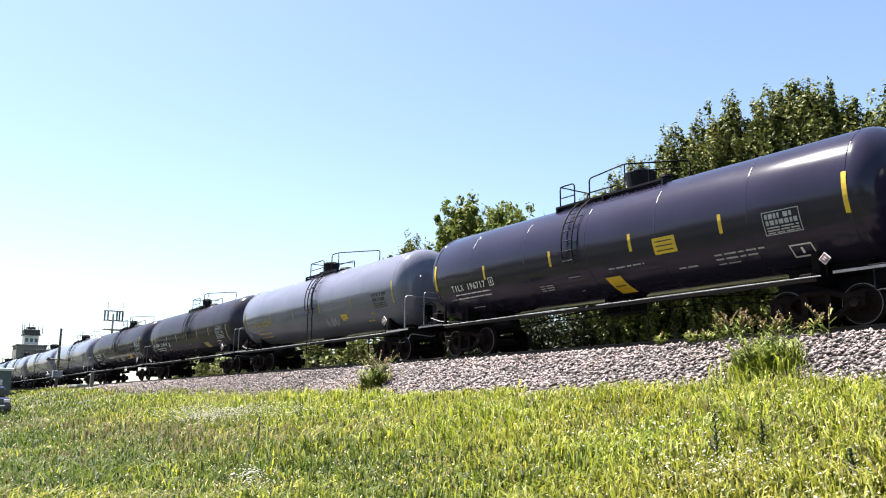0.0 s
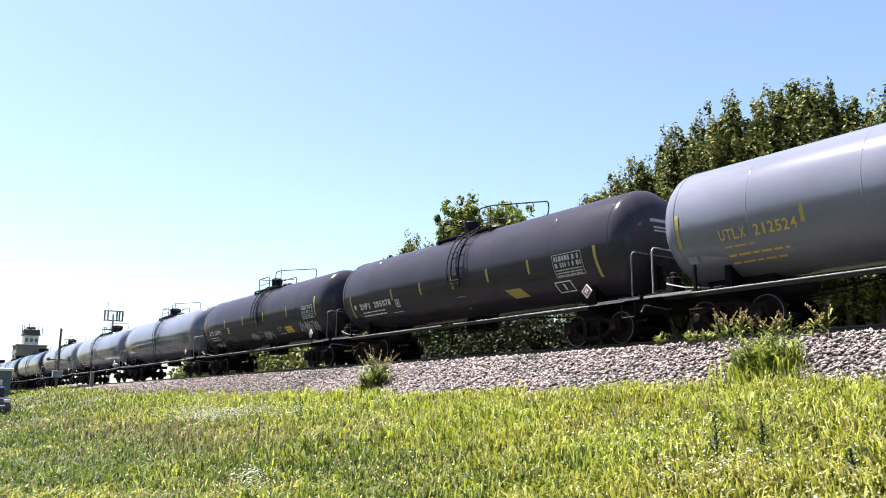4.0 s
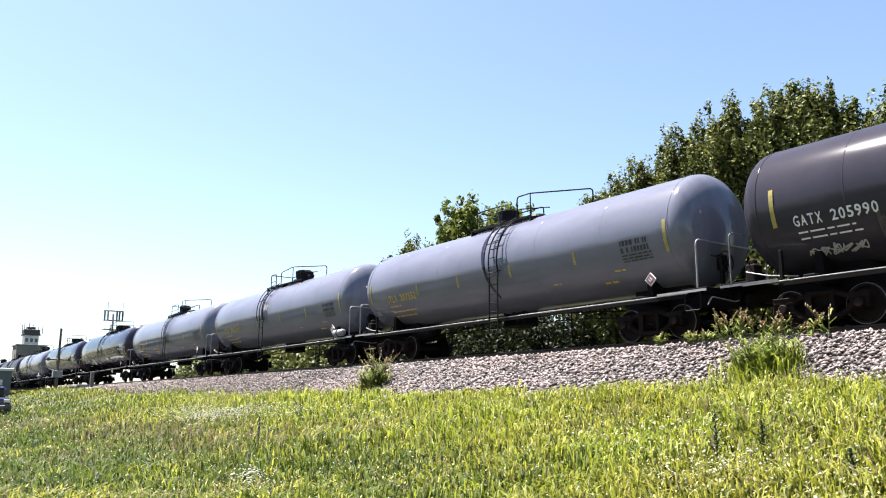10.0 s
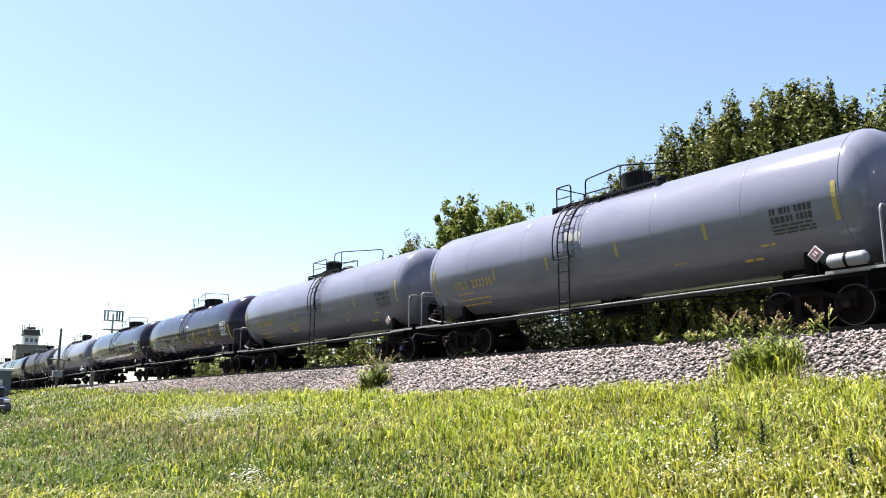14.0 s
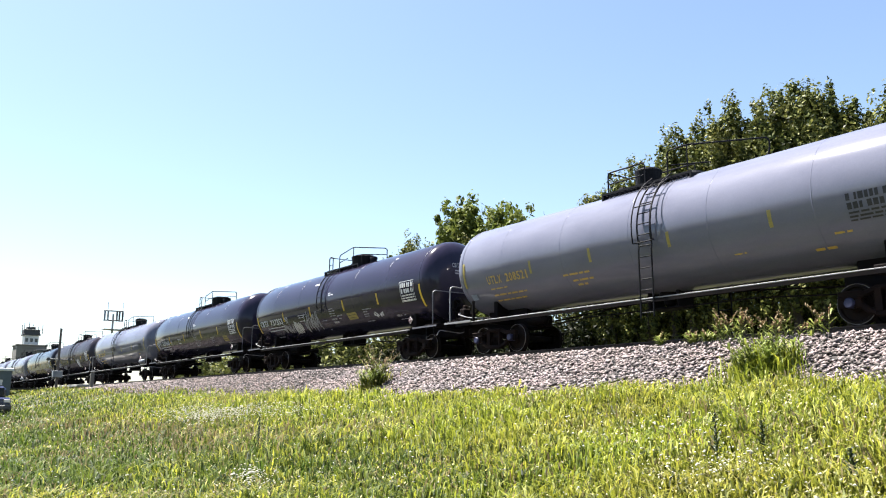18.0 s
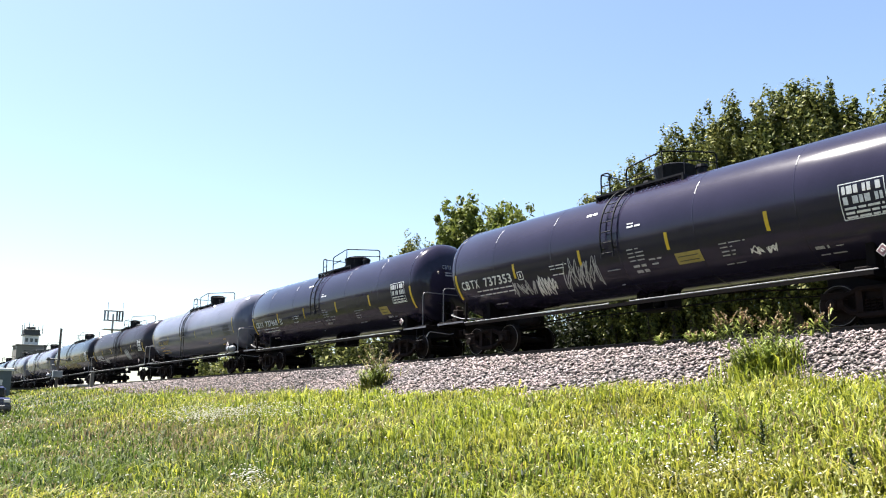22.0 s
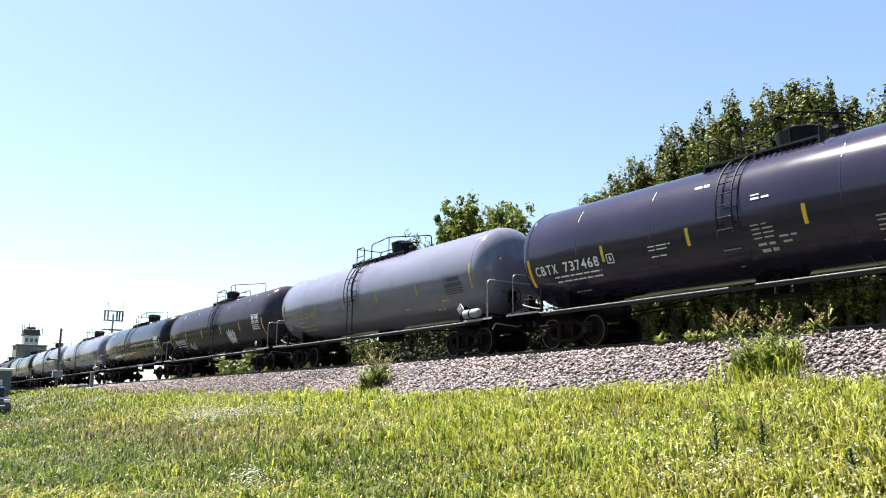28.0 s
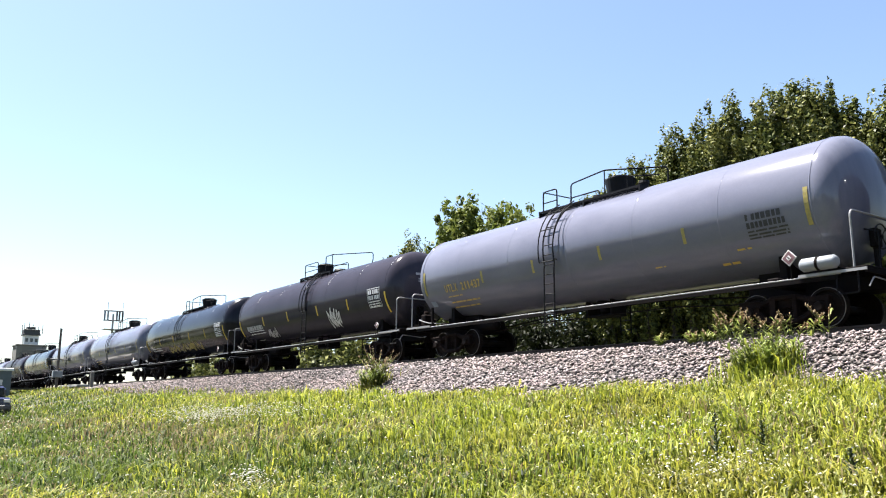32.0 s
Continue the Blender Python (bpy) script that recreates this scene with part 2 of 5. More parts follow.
def ground_z(x, y):
    """Height of the ground sheet: meadow, rising to the ballast of the line, and level land behind."""
    x, y = np.asarray(x, float), np.asarray(y, float)
    far = smooth01(-38, -85, x)
    toe = -1.50 + 1.05 * far
    low = -3.20 + 0.35 * far
    toe_y = -4.9 + 1.2 * far
    meadow = low + (toe - low) * (0.55 * np.clip((y + 14.5) / (toe_y + 14.5), 0, 1) + 0.45 * smooth01(-14.5, toe_y, y))
    t = np.clip((y - toe_y) / (-2.15 - toe_y), 0, 1)
    near = np.where(y < toe_y, meadow, toe + (-0.30 - toe) * t)
    back = np.where(y < 2.2, -0.30, np.maximum(-0.30 - (y - 2.2) * 0.45, -1.35))
    z = np.where(y < -2.15, near, back)
    bumps = 0.05 * np.sin(0.9 * x + 0.4 * y) * np.sin(0.7 * y - 0.3 * x) + 0.03 * np.sin(2.1 * x) * np.cos(1.7 * y)
    return z + bumps * np.clip((np.abs(y) - 4.8) / 2, 0, 1)


def spaced(near0, near1, step, far):
    mid = list(np.arange(near0, near1 + 1e-6, step))
    out, d = [], step
    v = near1
    while v < far:
        d *= 1.35
        v += d
        out.append(v)
    low, d, v = [], step, near0
    while v > -far:
        d *= 1.35
        v -= d
        low.append(v)
    return np.array(low[::-1] + mid + out)


def build_ground():
    xs, ys = spaced(-130, 30, 1.0, 3000), spaced(-20, 12, 0.4, 3000)
    gx, gy = np.meshgrid(xs, ys, indexing="ij")
    v = np.stack([gx, gy, ground_z(gx, gy)], -1).reshape(-1, 3)
    nx, ny = len(xs), len(ys)
    i = (np.arange(nx - 1)[:, None] * ny + np.arange(ny - 1)[None, :]).ravel()
    f = np.stack([i, i + ny, i + ny + 1, i + 1], -1)
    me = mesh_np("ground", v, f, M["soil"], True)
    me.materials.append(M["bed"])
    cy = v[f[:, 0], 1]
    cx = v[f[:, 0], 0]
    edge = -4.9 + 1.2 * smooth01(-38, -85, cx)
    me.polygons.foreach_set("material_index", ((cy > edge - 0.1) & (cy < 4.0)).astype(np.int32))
    tagged(new("ground", me), "meadow ground rising to a stone ballast bank", "ground", kind="structure")


build_ground()


# ---- railway line ----
def build_line():
    line = tagged(new("railway_track"), "single railway line with steel rails on dark timber sleepers", "railway track", kind="structure")
    line.location = (0, 0, 0)
    prof = [(-0.075, -0.18), (0.075, -0.18), (0.075, -0.165), (0.012, -0.14), (0.012, -0.045), (0.037, -0.035), (0.037, -0.004), (0.03, 0.0),
            (-0.03, 0.0), (-0.037, -0.004), (-0.037, -0.035), (-0.012, -0.045), (-0.012, -0.14), (-0.075, -0.165)]
    for side in (-0.7525, 0.7525):
        bm = bmesh.new()
        ends = [[bm.verts.new((x, side + a, b)) for a, b in prof] for x in (-420, 60)]
        n = len(prof)
        for k in range(n):
            bm.faces.new((ends[0][k], ends[0][(k + 1) % n], ends[1][(k + 1) % n], ends[1][k]))
        bm.faces.new(ends[0]), bm.faces.new(ends[1][::-1])
        bmesh.ops.recalc_face_normals(bm, faces=bm.faces)
        part("rail", bm, M["rail"], line, "rust-brown steel rail")
    return line


LINE = build_line()


EDGE_X = (-70, -45, -32, -26, -24.3, -20.5, -18.7, -17.8, -16.6, -15.6, -14.6, -13.9, -13.4, -12.6, -11.8, -11.3, -10.7, -10.3, -9.9, -9.2, -8.7, -8.1, -7.4, -6.7, -5)
EDGE_Y = (-3.4, -4.0, -4.6, -4.9, -4.7, -4.9, -4.6, -4.2, -4.25, -4.7, -5.4, -5.4, -4.8, -4.4, -4.35, -4.8, -5.3, -5.2, -4.4, -4.2, -4.2, -4.7, -5.0, -5.1, -5.1)


def edge_of_grass(x):
    """Where the grass ends against the ballast: tongues of stone run down in places."""
    x = np.asarray(x, float)
    return np.interp(x, EDGE_X, EDGE_Y) - 0.35 * smooth01(-30, -22, x) + 0.09 * np.sin(2.3 * x + 1.0) + 0.05 * np.sin(5.1 * x)


def blob_mesh(rng, n, place, size, flat=0.7):
    """n small angular stones as one mesh: eight-faced lumps with uneven corners."""
    base = np.array([(1, 0, 0), (-1, 0, 0), (0, 1, 0), (0, -1, 0), (0, 0, 1), (0, 0, -1)], float)
    tri = np.array([(0, 2, 4), (2, 1, 4), (1, 3, 4), (3, 0, 4), (2, 0, 5), (1, 2, 5), (3, 1, 5), (0, 3, 5)])
    pts = base[None] * rng.uniform(0.55, 1.15, (n, 6, 1)) + rng.uniform(-0.25, 0.25, (n, 6, 3))
    a = rng.uniform(0, 2 * np.pi, n)
    c, s = np.cos(a), np.sin(a)
    x = pts[..., 0] * c[:, None] - pts[..., 1] * s[:, None]
    y = pts[..., 0] * s[:, None] + pts[..., 1] * c[:, None]
    pts = np.stack([x, y, pts[..., 2] * flat], -1) * size[:, None, None] + place[:, None, :]
    f = tri[None] + 6 * np.arange(n)[:, None, None]
    return pts.reshape(-1, 3), f.reshape(-1, 3)


def build_stones():
    rng = np.random.default_rng(5)
    n = 58000
    x = np.where(rng.random(n) < 0.62, rng.uniform(-29, -2, n), rng.uniform(-72, -29, n))
    y = rng.uniform(-5.9, -1.35, n)
    # the lower edge of the bank is ragged: stones run down into the grass in tongues
    keep = y > edge_of_grass(x) - 0.45
    x, y = x[keep], y[keep]
    size = 0.030 + 0.055 * rng.random(len(x)) ** 1.5
    z = ground_z(x, y) + size * rng.uniform(0.1, 0.75, len(x))
    v, f = blob_mesh(rng, len(x), np.stack([x, y, z], -1), size)
    tagged(new("ballast_stones", mesh_np("ballast_stones", v, f, M["stone"])), "pinkish-grey crushed stone ballast on the bank", "ballast", kind="stuff")


build_stones()


# ---- grass ----
CX, CY = -0.2, -18.4


def scatter(rng, n, r0, r1, a0=-89, a1=-22, power=1.0):
    """Plan points in the wedge of meadow before the line, thinning with distance."""
    r = r0 * (r1 / r0) ** (rng.random(n) ** power)
    a = np.radians(rng.uniform(a0, a1, n))
    return CX + r * np.sin(a), CY + r * np.cos(a)


def blades(rng, x, y, h, w, lean, name, material, label, category):
    n = len(x)
    z = ground_z(x, y) - 0.02
    a = rng.uniform(0, 2 * np.pi, n)
    b = a + rng.normal(0, 0.6, n) + np.pi / 2
    dx, dy = np.cos(a) * w / 2, np.sin(a) * w / 2
    lx, ly = np.cos(b) * lean * h, np.sin(b) * lean * h
    p = np.empty((n, 5, 3), np.float32)
    for k, (up, out, wide) in enumerate(((0, 0, 1), (0, 0, -1), (0.72, 0.30, 0.85), (0.72, 0.30, -0.85), (0.86, 1.0, 0))):
        p[:, k, 0] = x + lx * out + dx * wide
        p[:, k, 1] = y + ly * out + dy * wide
        p[:, k, 2] = z + h * up
    f = np.array([(0, 1, 3), (0, 3, 2), (2, 3, 4)])
    f = (f[None] + 5 * np.arange(n)[:, None, None]).reshape(-1, 3)
    return tagged(new(name, mesh_np(name, p.reshape(-1, 3), f, material)), label, category, kind="stuff")


def patch(x, y):
    return np.sin(0.35 * x + 1.3) * np.sin(0.42 * y + 0.5) + 0.6 * np.sin(0.9 * x - 0.7 * y) + 0.4 * np.sin(1.7 * y + 0.8 * x + 2)


def build_grass():
    rng = np.random.default_rng(11)
    x, y = scatter(rng, 330000, 5.0, 125.0, power=0.85)
    keep = (y < edge_of_grass(x) + rng.normal(0, 0.2, len(x))) & (x < 3)
    x, y = x[keep], y[keep]
    d = np.hypot(x - CX, y - CY)
    bank = smooth01(-9.5, -5.5, y)
    h = rng.uniform(0.14, 0.33, len(x)) * (1 + 0.05 * bank) * (1 + 0.22 * patch(x, y)) * (1 - 0.25 * smooth01(30, 70, d))
    # tussocks: cells of a hand's breadth or two grow alike
    cell = (np.floor(x / 0.33) * 73856 + np.floor(y / 0.33) * 19349).astype(np.int64) % 997
    h *= np.random.default_rng(3).uniform(0.55, 1.4, 997)[cell]
    w = rng.uniform(0.010, 0.020, len(x)) * (1 + d / 22)
    dry = rng.random(len(x)) < np.clip(0.10 + 0.13 * patch(x * 0.8, y) - 0.12 * bank + 0.4 * np.exp(-((x + 30) / 14) ** 2 - ((y + 11.3) / 1.3) ** 2) + 0.5 * smooth01(-34, -46, x) * smooth01(0.9, 0.2, edge_of_grass(x) - y), 0.03, 0.7)
    lush = ~dry & (rng.random(len(x)) < (0.85 * smooth01(-6, -10, x) * smooth01(-9.8, -12, y) + 0.45 * smooth01(-11, -20, x) * smooth01(-6.6, -8.6, y)) * (0.75 + 0.25 * patch(1.4 * x, 1.3 * y)) + 0.45 * smooth01(-34, -50, x))
    for sel, name, m, label in ((lush, "lush_grass", M["grass_lush"], "deep green grass in the lower meadow"), (~dry & ~lush, "meadow_grass", M["grass"], "tall sunlit yellow-green meadow grass"), (dry, "dry_grass", M["grass_dry"], "pale dry stalks among the meadow grass")):
        blades(rng, x[sel], y[sel], np.maximum(h[sel], 0.08), w[sel], rng.uniform(0.25, 1.1, sel.sum()), name, m, label, "grass")
    # pale heads that stand a little over the blades
    heads = rng.random(len(x)) < np.clip(0.02 + 0.04 * patch(1.3 * x + 4, 1.2 * y) + 0.04 * smooth01(-14, -6, x), 0.005, 0.15)
    hx, hy, hh = x[heads], y[heads], h[heads]
    p = np.stack([hx, hy, ground_z(hx, hy) + hh * rng.uniform(0.75, 1.0, len(hx))], -1)
    a = rng.uniform(0, 2 * np.pi, len(hx))
    out = np.stack([np.cos(a), np.sin(a), rng.uniform(0.2, 1.2, len(hx))], -1) * (rng.uniform(0.018, 0.036, len(hx)) * (1 + d[heads] / 18))[:, None]
    side = np.stack([-np.sin(a), np.cos(a), 0 * a], -1) * (rng.uniform(0.005, 0.009, len(hx)) * (1 + d[heads] / 14))[:, None]
    q = np.stack([p, p + out * 0.5 - side, p + out, p + out * 0.5 + side], 1).reshape(-1, 3)
    tagged(new("grass_heads", mesh_np("grass_heads", q, np.arange(len(q)).reshape(-1, 4), M["husk"])), "pale seed heads of the meadow grass", "grass", kind="stuff")
    # rank grass round the weeds on the ballast edge
    for cx, cy, sx, n, h0, h1 in ((-9.45, -4.25, 0.34, 700, 0.3, 0.7), (-24.1, -4.3, 0.16, 360, 0.3, 0.7)):
        gx, gy = rng.normal(cx, sx, n), rng.normal(cy, 0.35, n)
        blades(rng, gx, gy, rng.uniform(h0, h1, n), rng.uniform(0.016, 0.032, n), rng.uniform(0.2, 0.7, n), "rank_grass", M["grass"], "tuft of rank grass on the ballast edge", "grass")
    # the meadow goes on round and behind the camera
    gx, gy = rng.uniform(-60, 45, 30000), rng.uniform(-55, -4, 30000)
    r, a = np.hypot(gx - CX, gy - CY), np.degrees(np.arctan2(gx - CX, gy - CY))
    keep = ((r < 5.2) | (a < -88) | (a > -23)) & (gy < edge_of_grass(gx))
    gx, gy = gx[keep], gy[keep]
    blades(rng, gx, gy, rng.uniform(0.12, 0.30, len(gx)), rng.uniform(0.03, 0.07, len(gx)), rng.uniform(0.3, 0.9, len(gx)), "meadow_grass", M["grass"], "open meadow grass beside the railway line", "grass")
    # small white flowers, in drifts
    x, y = scatter(rng, 1500, 6.0, 50.0)
    for cx, cy, sx, sy, n in ((-25.2, -9.3, 2.2, 0.55, 900), (-12.0, -13.45, 0.28, 0.14, 150), (-5.6, -10.9, 0.7, 0.3, 160), (-20.5, -8.8, 1.6, 0.5, 160), (-8.0, -9.6, 1.2, 0.5, 90)):
        x, y = np.append(x, rng.normal(cx, sx, n)), np.append(y, rng.normal(cy, sy, n))
    keep = (y < edge_of_grass(x) - 0.8) & (x < 2)
    x, y = x[keep], y[keep]
    size = rng.uniform(0.008, 0.019, len(x)) * (1 + np.hypot(x - CX, y - CY) / 22)
    z = ground_z(x, y) + rng.uniform(0.16, 0.36, len(x))
    v, f = blob_mesh(rng, len(x), np.stack([x, y, z], -1), size, 0.5)
    tagged(new("white_flowers", mesh_np("white_flowers", v, f, M["petal"])), "scattered small white meadow flowers in the grass", "flowers", kind="stuff")


build_grass()


# ---- tank cars ----
R, ZC, HALF = 1.575, 2.947, 7.82
WHEEL_R = 0.457


def tank_profile():
    p = []
    for k in range(9):
        t = math.pi / 2 * k / 8
        p.append((-HALF - 0.72 * math.cos(t), max(R * math.sin(t), 0.02)))
    p += [(-HALF + 2.6 * i, R) for i in range(1, 6)]
    return p + [(-a, r) for a, r in p[:9][::-1]]


def on_tank(x, z, proud=0.006, side=-1):
    dz = max(-R, min(R, z - ZC))
    n = Vector((0, side * math.sqrt(R * R - dz * dz), dz)) / R
    return Vector((x, 0, ZC)) + n * (R + proud)


def sheet_on_tank(bm, x0, x1, z0, z1, proud=0.006, skew=0.0):
    """A thin sheet laid on the tank's near flank."""
    n = max(1, int((z1 - z0) / 0.12))
    top = None
    for i in range(n + 1):
        z = z0 + (z1 - z0) * i / n
        s = skew * (z - z0)
        row = [bm.verts.new(on_tank(x0 + s, z, proud)), bm.verts.new(on_tank(x1 + s, z, proud))]
        if top:
            bm.faces.new((top[0], top[1], row[1], row[0]))
        top = row
    return bm


def ribbon_on_tank(bm, pts, w):
    """A painted stroke on the tank's near flank along points (x, z)."""
    last = None
    for i, (x, z) in enumerate(pts):
        a, b = pts[max(i - 1, 0)], pts[min(i + 1, len(pts) - 1)]
        d = Vector((b[0] - a[0], b[1] - a[1]))
        d = d.normalized() if d.length > 1e-6 else Vector((1, 0))
        nx, nz = -d.y * w / 2, d.x * w / 2
        row = (bm.verts.new(on_tank(x + nx, z + nz, 0.008)), bm.verts.new(on_tank(x - nx, z - nz, 0.008)))
        if last:
            bm.faces.new((last[0], last[1], row[1], row[0]))
        last = row


def stencil(car, words, x0, z, height, material, width, label=""):
    """The mark and the number of a car, letter by letter, bent on to the flank."""
    step = width / (len(words) - 0.15)
    for i, ch in enumerate(words):
        if ch != " ":
            me = glyph(ch, x0 + i * step, z, height, material, step * 0.80)
            link("stencil_letter", me, car, None, label)


def glyph(ch, x0, z, height, material, width):
    cu = bpy.data.curves.new("stencil", "FONT")
    cu.body, cu.size, cu.resolution_u, cu.offset = ch, 1.0, 2, 0.018
    ob = bpy.data.objects.new("stencil_tmp", cu)
    scene.collection.objects.link(ob)
    dg = bpy.context.evaluated_depsgraph_get()
    me = bpy.data.meshes.new_from_object(ob.evaluated_get(dg))
    bpy.data.objects.remove(ob)
    bpy.data.curves.remove(cu)
    co = np.empty(len(me.vertices) * 3, np.float32)
    me.vertices.foreach_get("co", co)
    co = co.reshape(-1, 3)
    k = height / 0.70
    left, right = co[:, 0].min(), co[:, 0].max()
    kx = min(width / max(right - left, 1e-3), k * 1.3)
    x0 += (width - kx * (right - left)) / 2
    out = [on_tank(x0 + (c[0] - left) * kx, z + c[1] * k, 0.011) for c in co]
    me.vertices.foreach_set("co", np.array(out, np.float32).ravel())
    me.materials.clear()
    finish(me, material)
    me.name = "stencil_letter"
    return me


def bars(car, rows, material, name="stencil_line", label=""):
    """Lines of small writing, as plain broken bars. rows: x0, x1, z, height."""
    for x0, x1, z, h in rows:
        x, k = x0, 0
        while x < x1 - 0.02:
            w = min((0.22, 0.34, 0.16, 0.28)[k % 4], x1 - x)
            part(name, sheet_on_tank(bmesh.new(), x, x + w, z, z + h, 0.008), material, car, label)
            x += w + 0.06
            k += 1


def tag_panel(car, x0, x1, z0, z1, material, seed=1, framed=True, label=""):
    """A data panel: heavy bars above and fine ones below, mostly in a frame."""
    rng = random.Random(seed)
    if framed:
        rim = bmesh.new()
        for a in ((x0 - 0.07, x1 + 0.07, z1 + 0.03, z1 + 0.05), (x0 - 0.07, x1 + 0.07, z0 - 0.04, z0 - 0.02), (x0 - 0.07, x0 - 0.05, z0 - 0.02, z1 + 0.03), (x1 + 0.05, x1 + 0.07, z0 - 0.02, z1 + 0.03)):
            sheet_on_tank(rim, *a, 0.008)
        part("panel_frame", rim, material, car)
    h = z1 - z0
    # two rows of heavy figures, then fine lines
    for i, (z, hh) in enumerate(((z0 + 0.72 * h, 0.26 * h), (z0 + 0.40 * h, 0.24 * h), (z0 + 0.24 * h, 0.07 * h), (z0 + 0.10 * h, 0.07 * h), (z0 - 0.02 * h, 0.06 * h))):
        x = x0
        while x < x1 - 0.03:
            w = min(rng.uniform(0.05, 0.12) if i < 2 else rng.uniform(0.14, 0.34), x1 - x)
            part("data_bar", sheet_on_tank(bmesh.new(), x, x + w, z, z + hh, 0.008), material, car, label if x == x0 and i == 0 else "")
            x += w + (rng.choice((0.03, 0.03, 0.10)) if i < 2 else 0.04)


def spline(ctrl, steps=6):
    """A smooth line through the points."""
    q = [ctrl[0]] + list(ctrl) + [ctrl[-1]]
    out = []
    for a, b, c, d in zip(q, q[1:], q[2:], q[3:]):
        for k in range(steps):
            u = k / steps
            out.append(tuple(b[i] + 0.5 * u * (c[i] - a[i] + u * (2 * a[i] - 5 * b[i] + 4 * c[i] - d[i] + u * (3 * (b[i] - c[i]) + d[i] - a[i]))) for i in (0, 1)))
    return out + [ctrl[-1]]


def scrawl(car, x0, x1, z0, z1, material, seed, strokes=5, w=0.035, label="sprayed scribble of paint"):
    """Sprayed tangles in a slanting row that spell nothing."""
    rng = random.Random(seed)
    step = (x1 - x0) / strokes
    for s in range(strokes):
        pts = []
        for k in range(8):
            a, b = rng.uniform(-0.25, 1.35), ((k % 2) * 0.75 + rng.uniform(0.0, 0.35)) * rng.uniform(0.7, 1.0)
            pts.append((x0 + step * (s + a) + 0.25 * b * (z1 - z0), max(1.56, z0 + b * (z1 - z0))))
        bm = bmesh.new()
        ribbon_on_tank(bm, spline(pts), w)
        part("graffiti", bm, material, car, label)


def diamond(car, x, z, size=0.30):
    plate = bmesh.new()
    add_box(plate, -size / 2, size / 2, -0.012, 0.012, -size / 2, size / 2, 0.004)
    holder = part("placard", plate, M["placard"], car, "white diamond hazard placard", m=pose(x, -1.56, z, 0, 45, 0))
    inner = box(-size * 0.42, size * 0.42, -0.018, -0.0125, -size * 0.42, size * 0.42)
    part("placard_field", inner, M["rosy"], holder, "faded red printed field")
    part("placard_mark", box(-size * 0.17, size * 0.17, -0.023, -0.0182, -size * 0.17, size * 0.17), M["placard"], holder, "white middle with black bar")
    part("placard_bar", box(-size * 0.13, size * 0.13, -0.028, -0.0232, -size * 0.05, size * 0.06), M["ink"], holder, "black bar")
    part("placard_post", tube([(x, -1.53, z - 0.02), (x, -1.50, 1.06)], 0.018, 6), M["frame"], car)


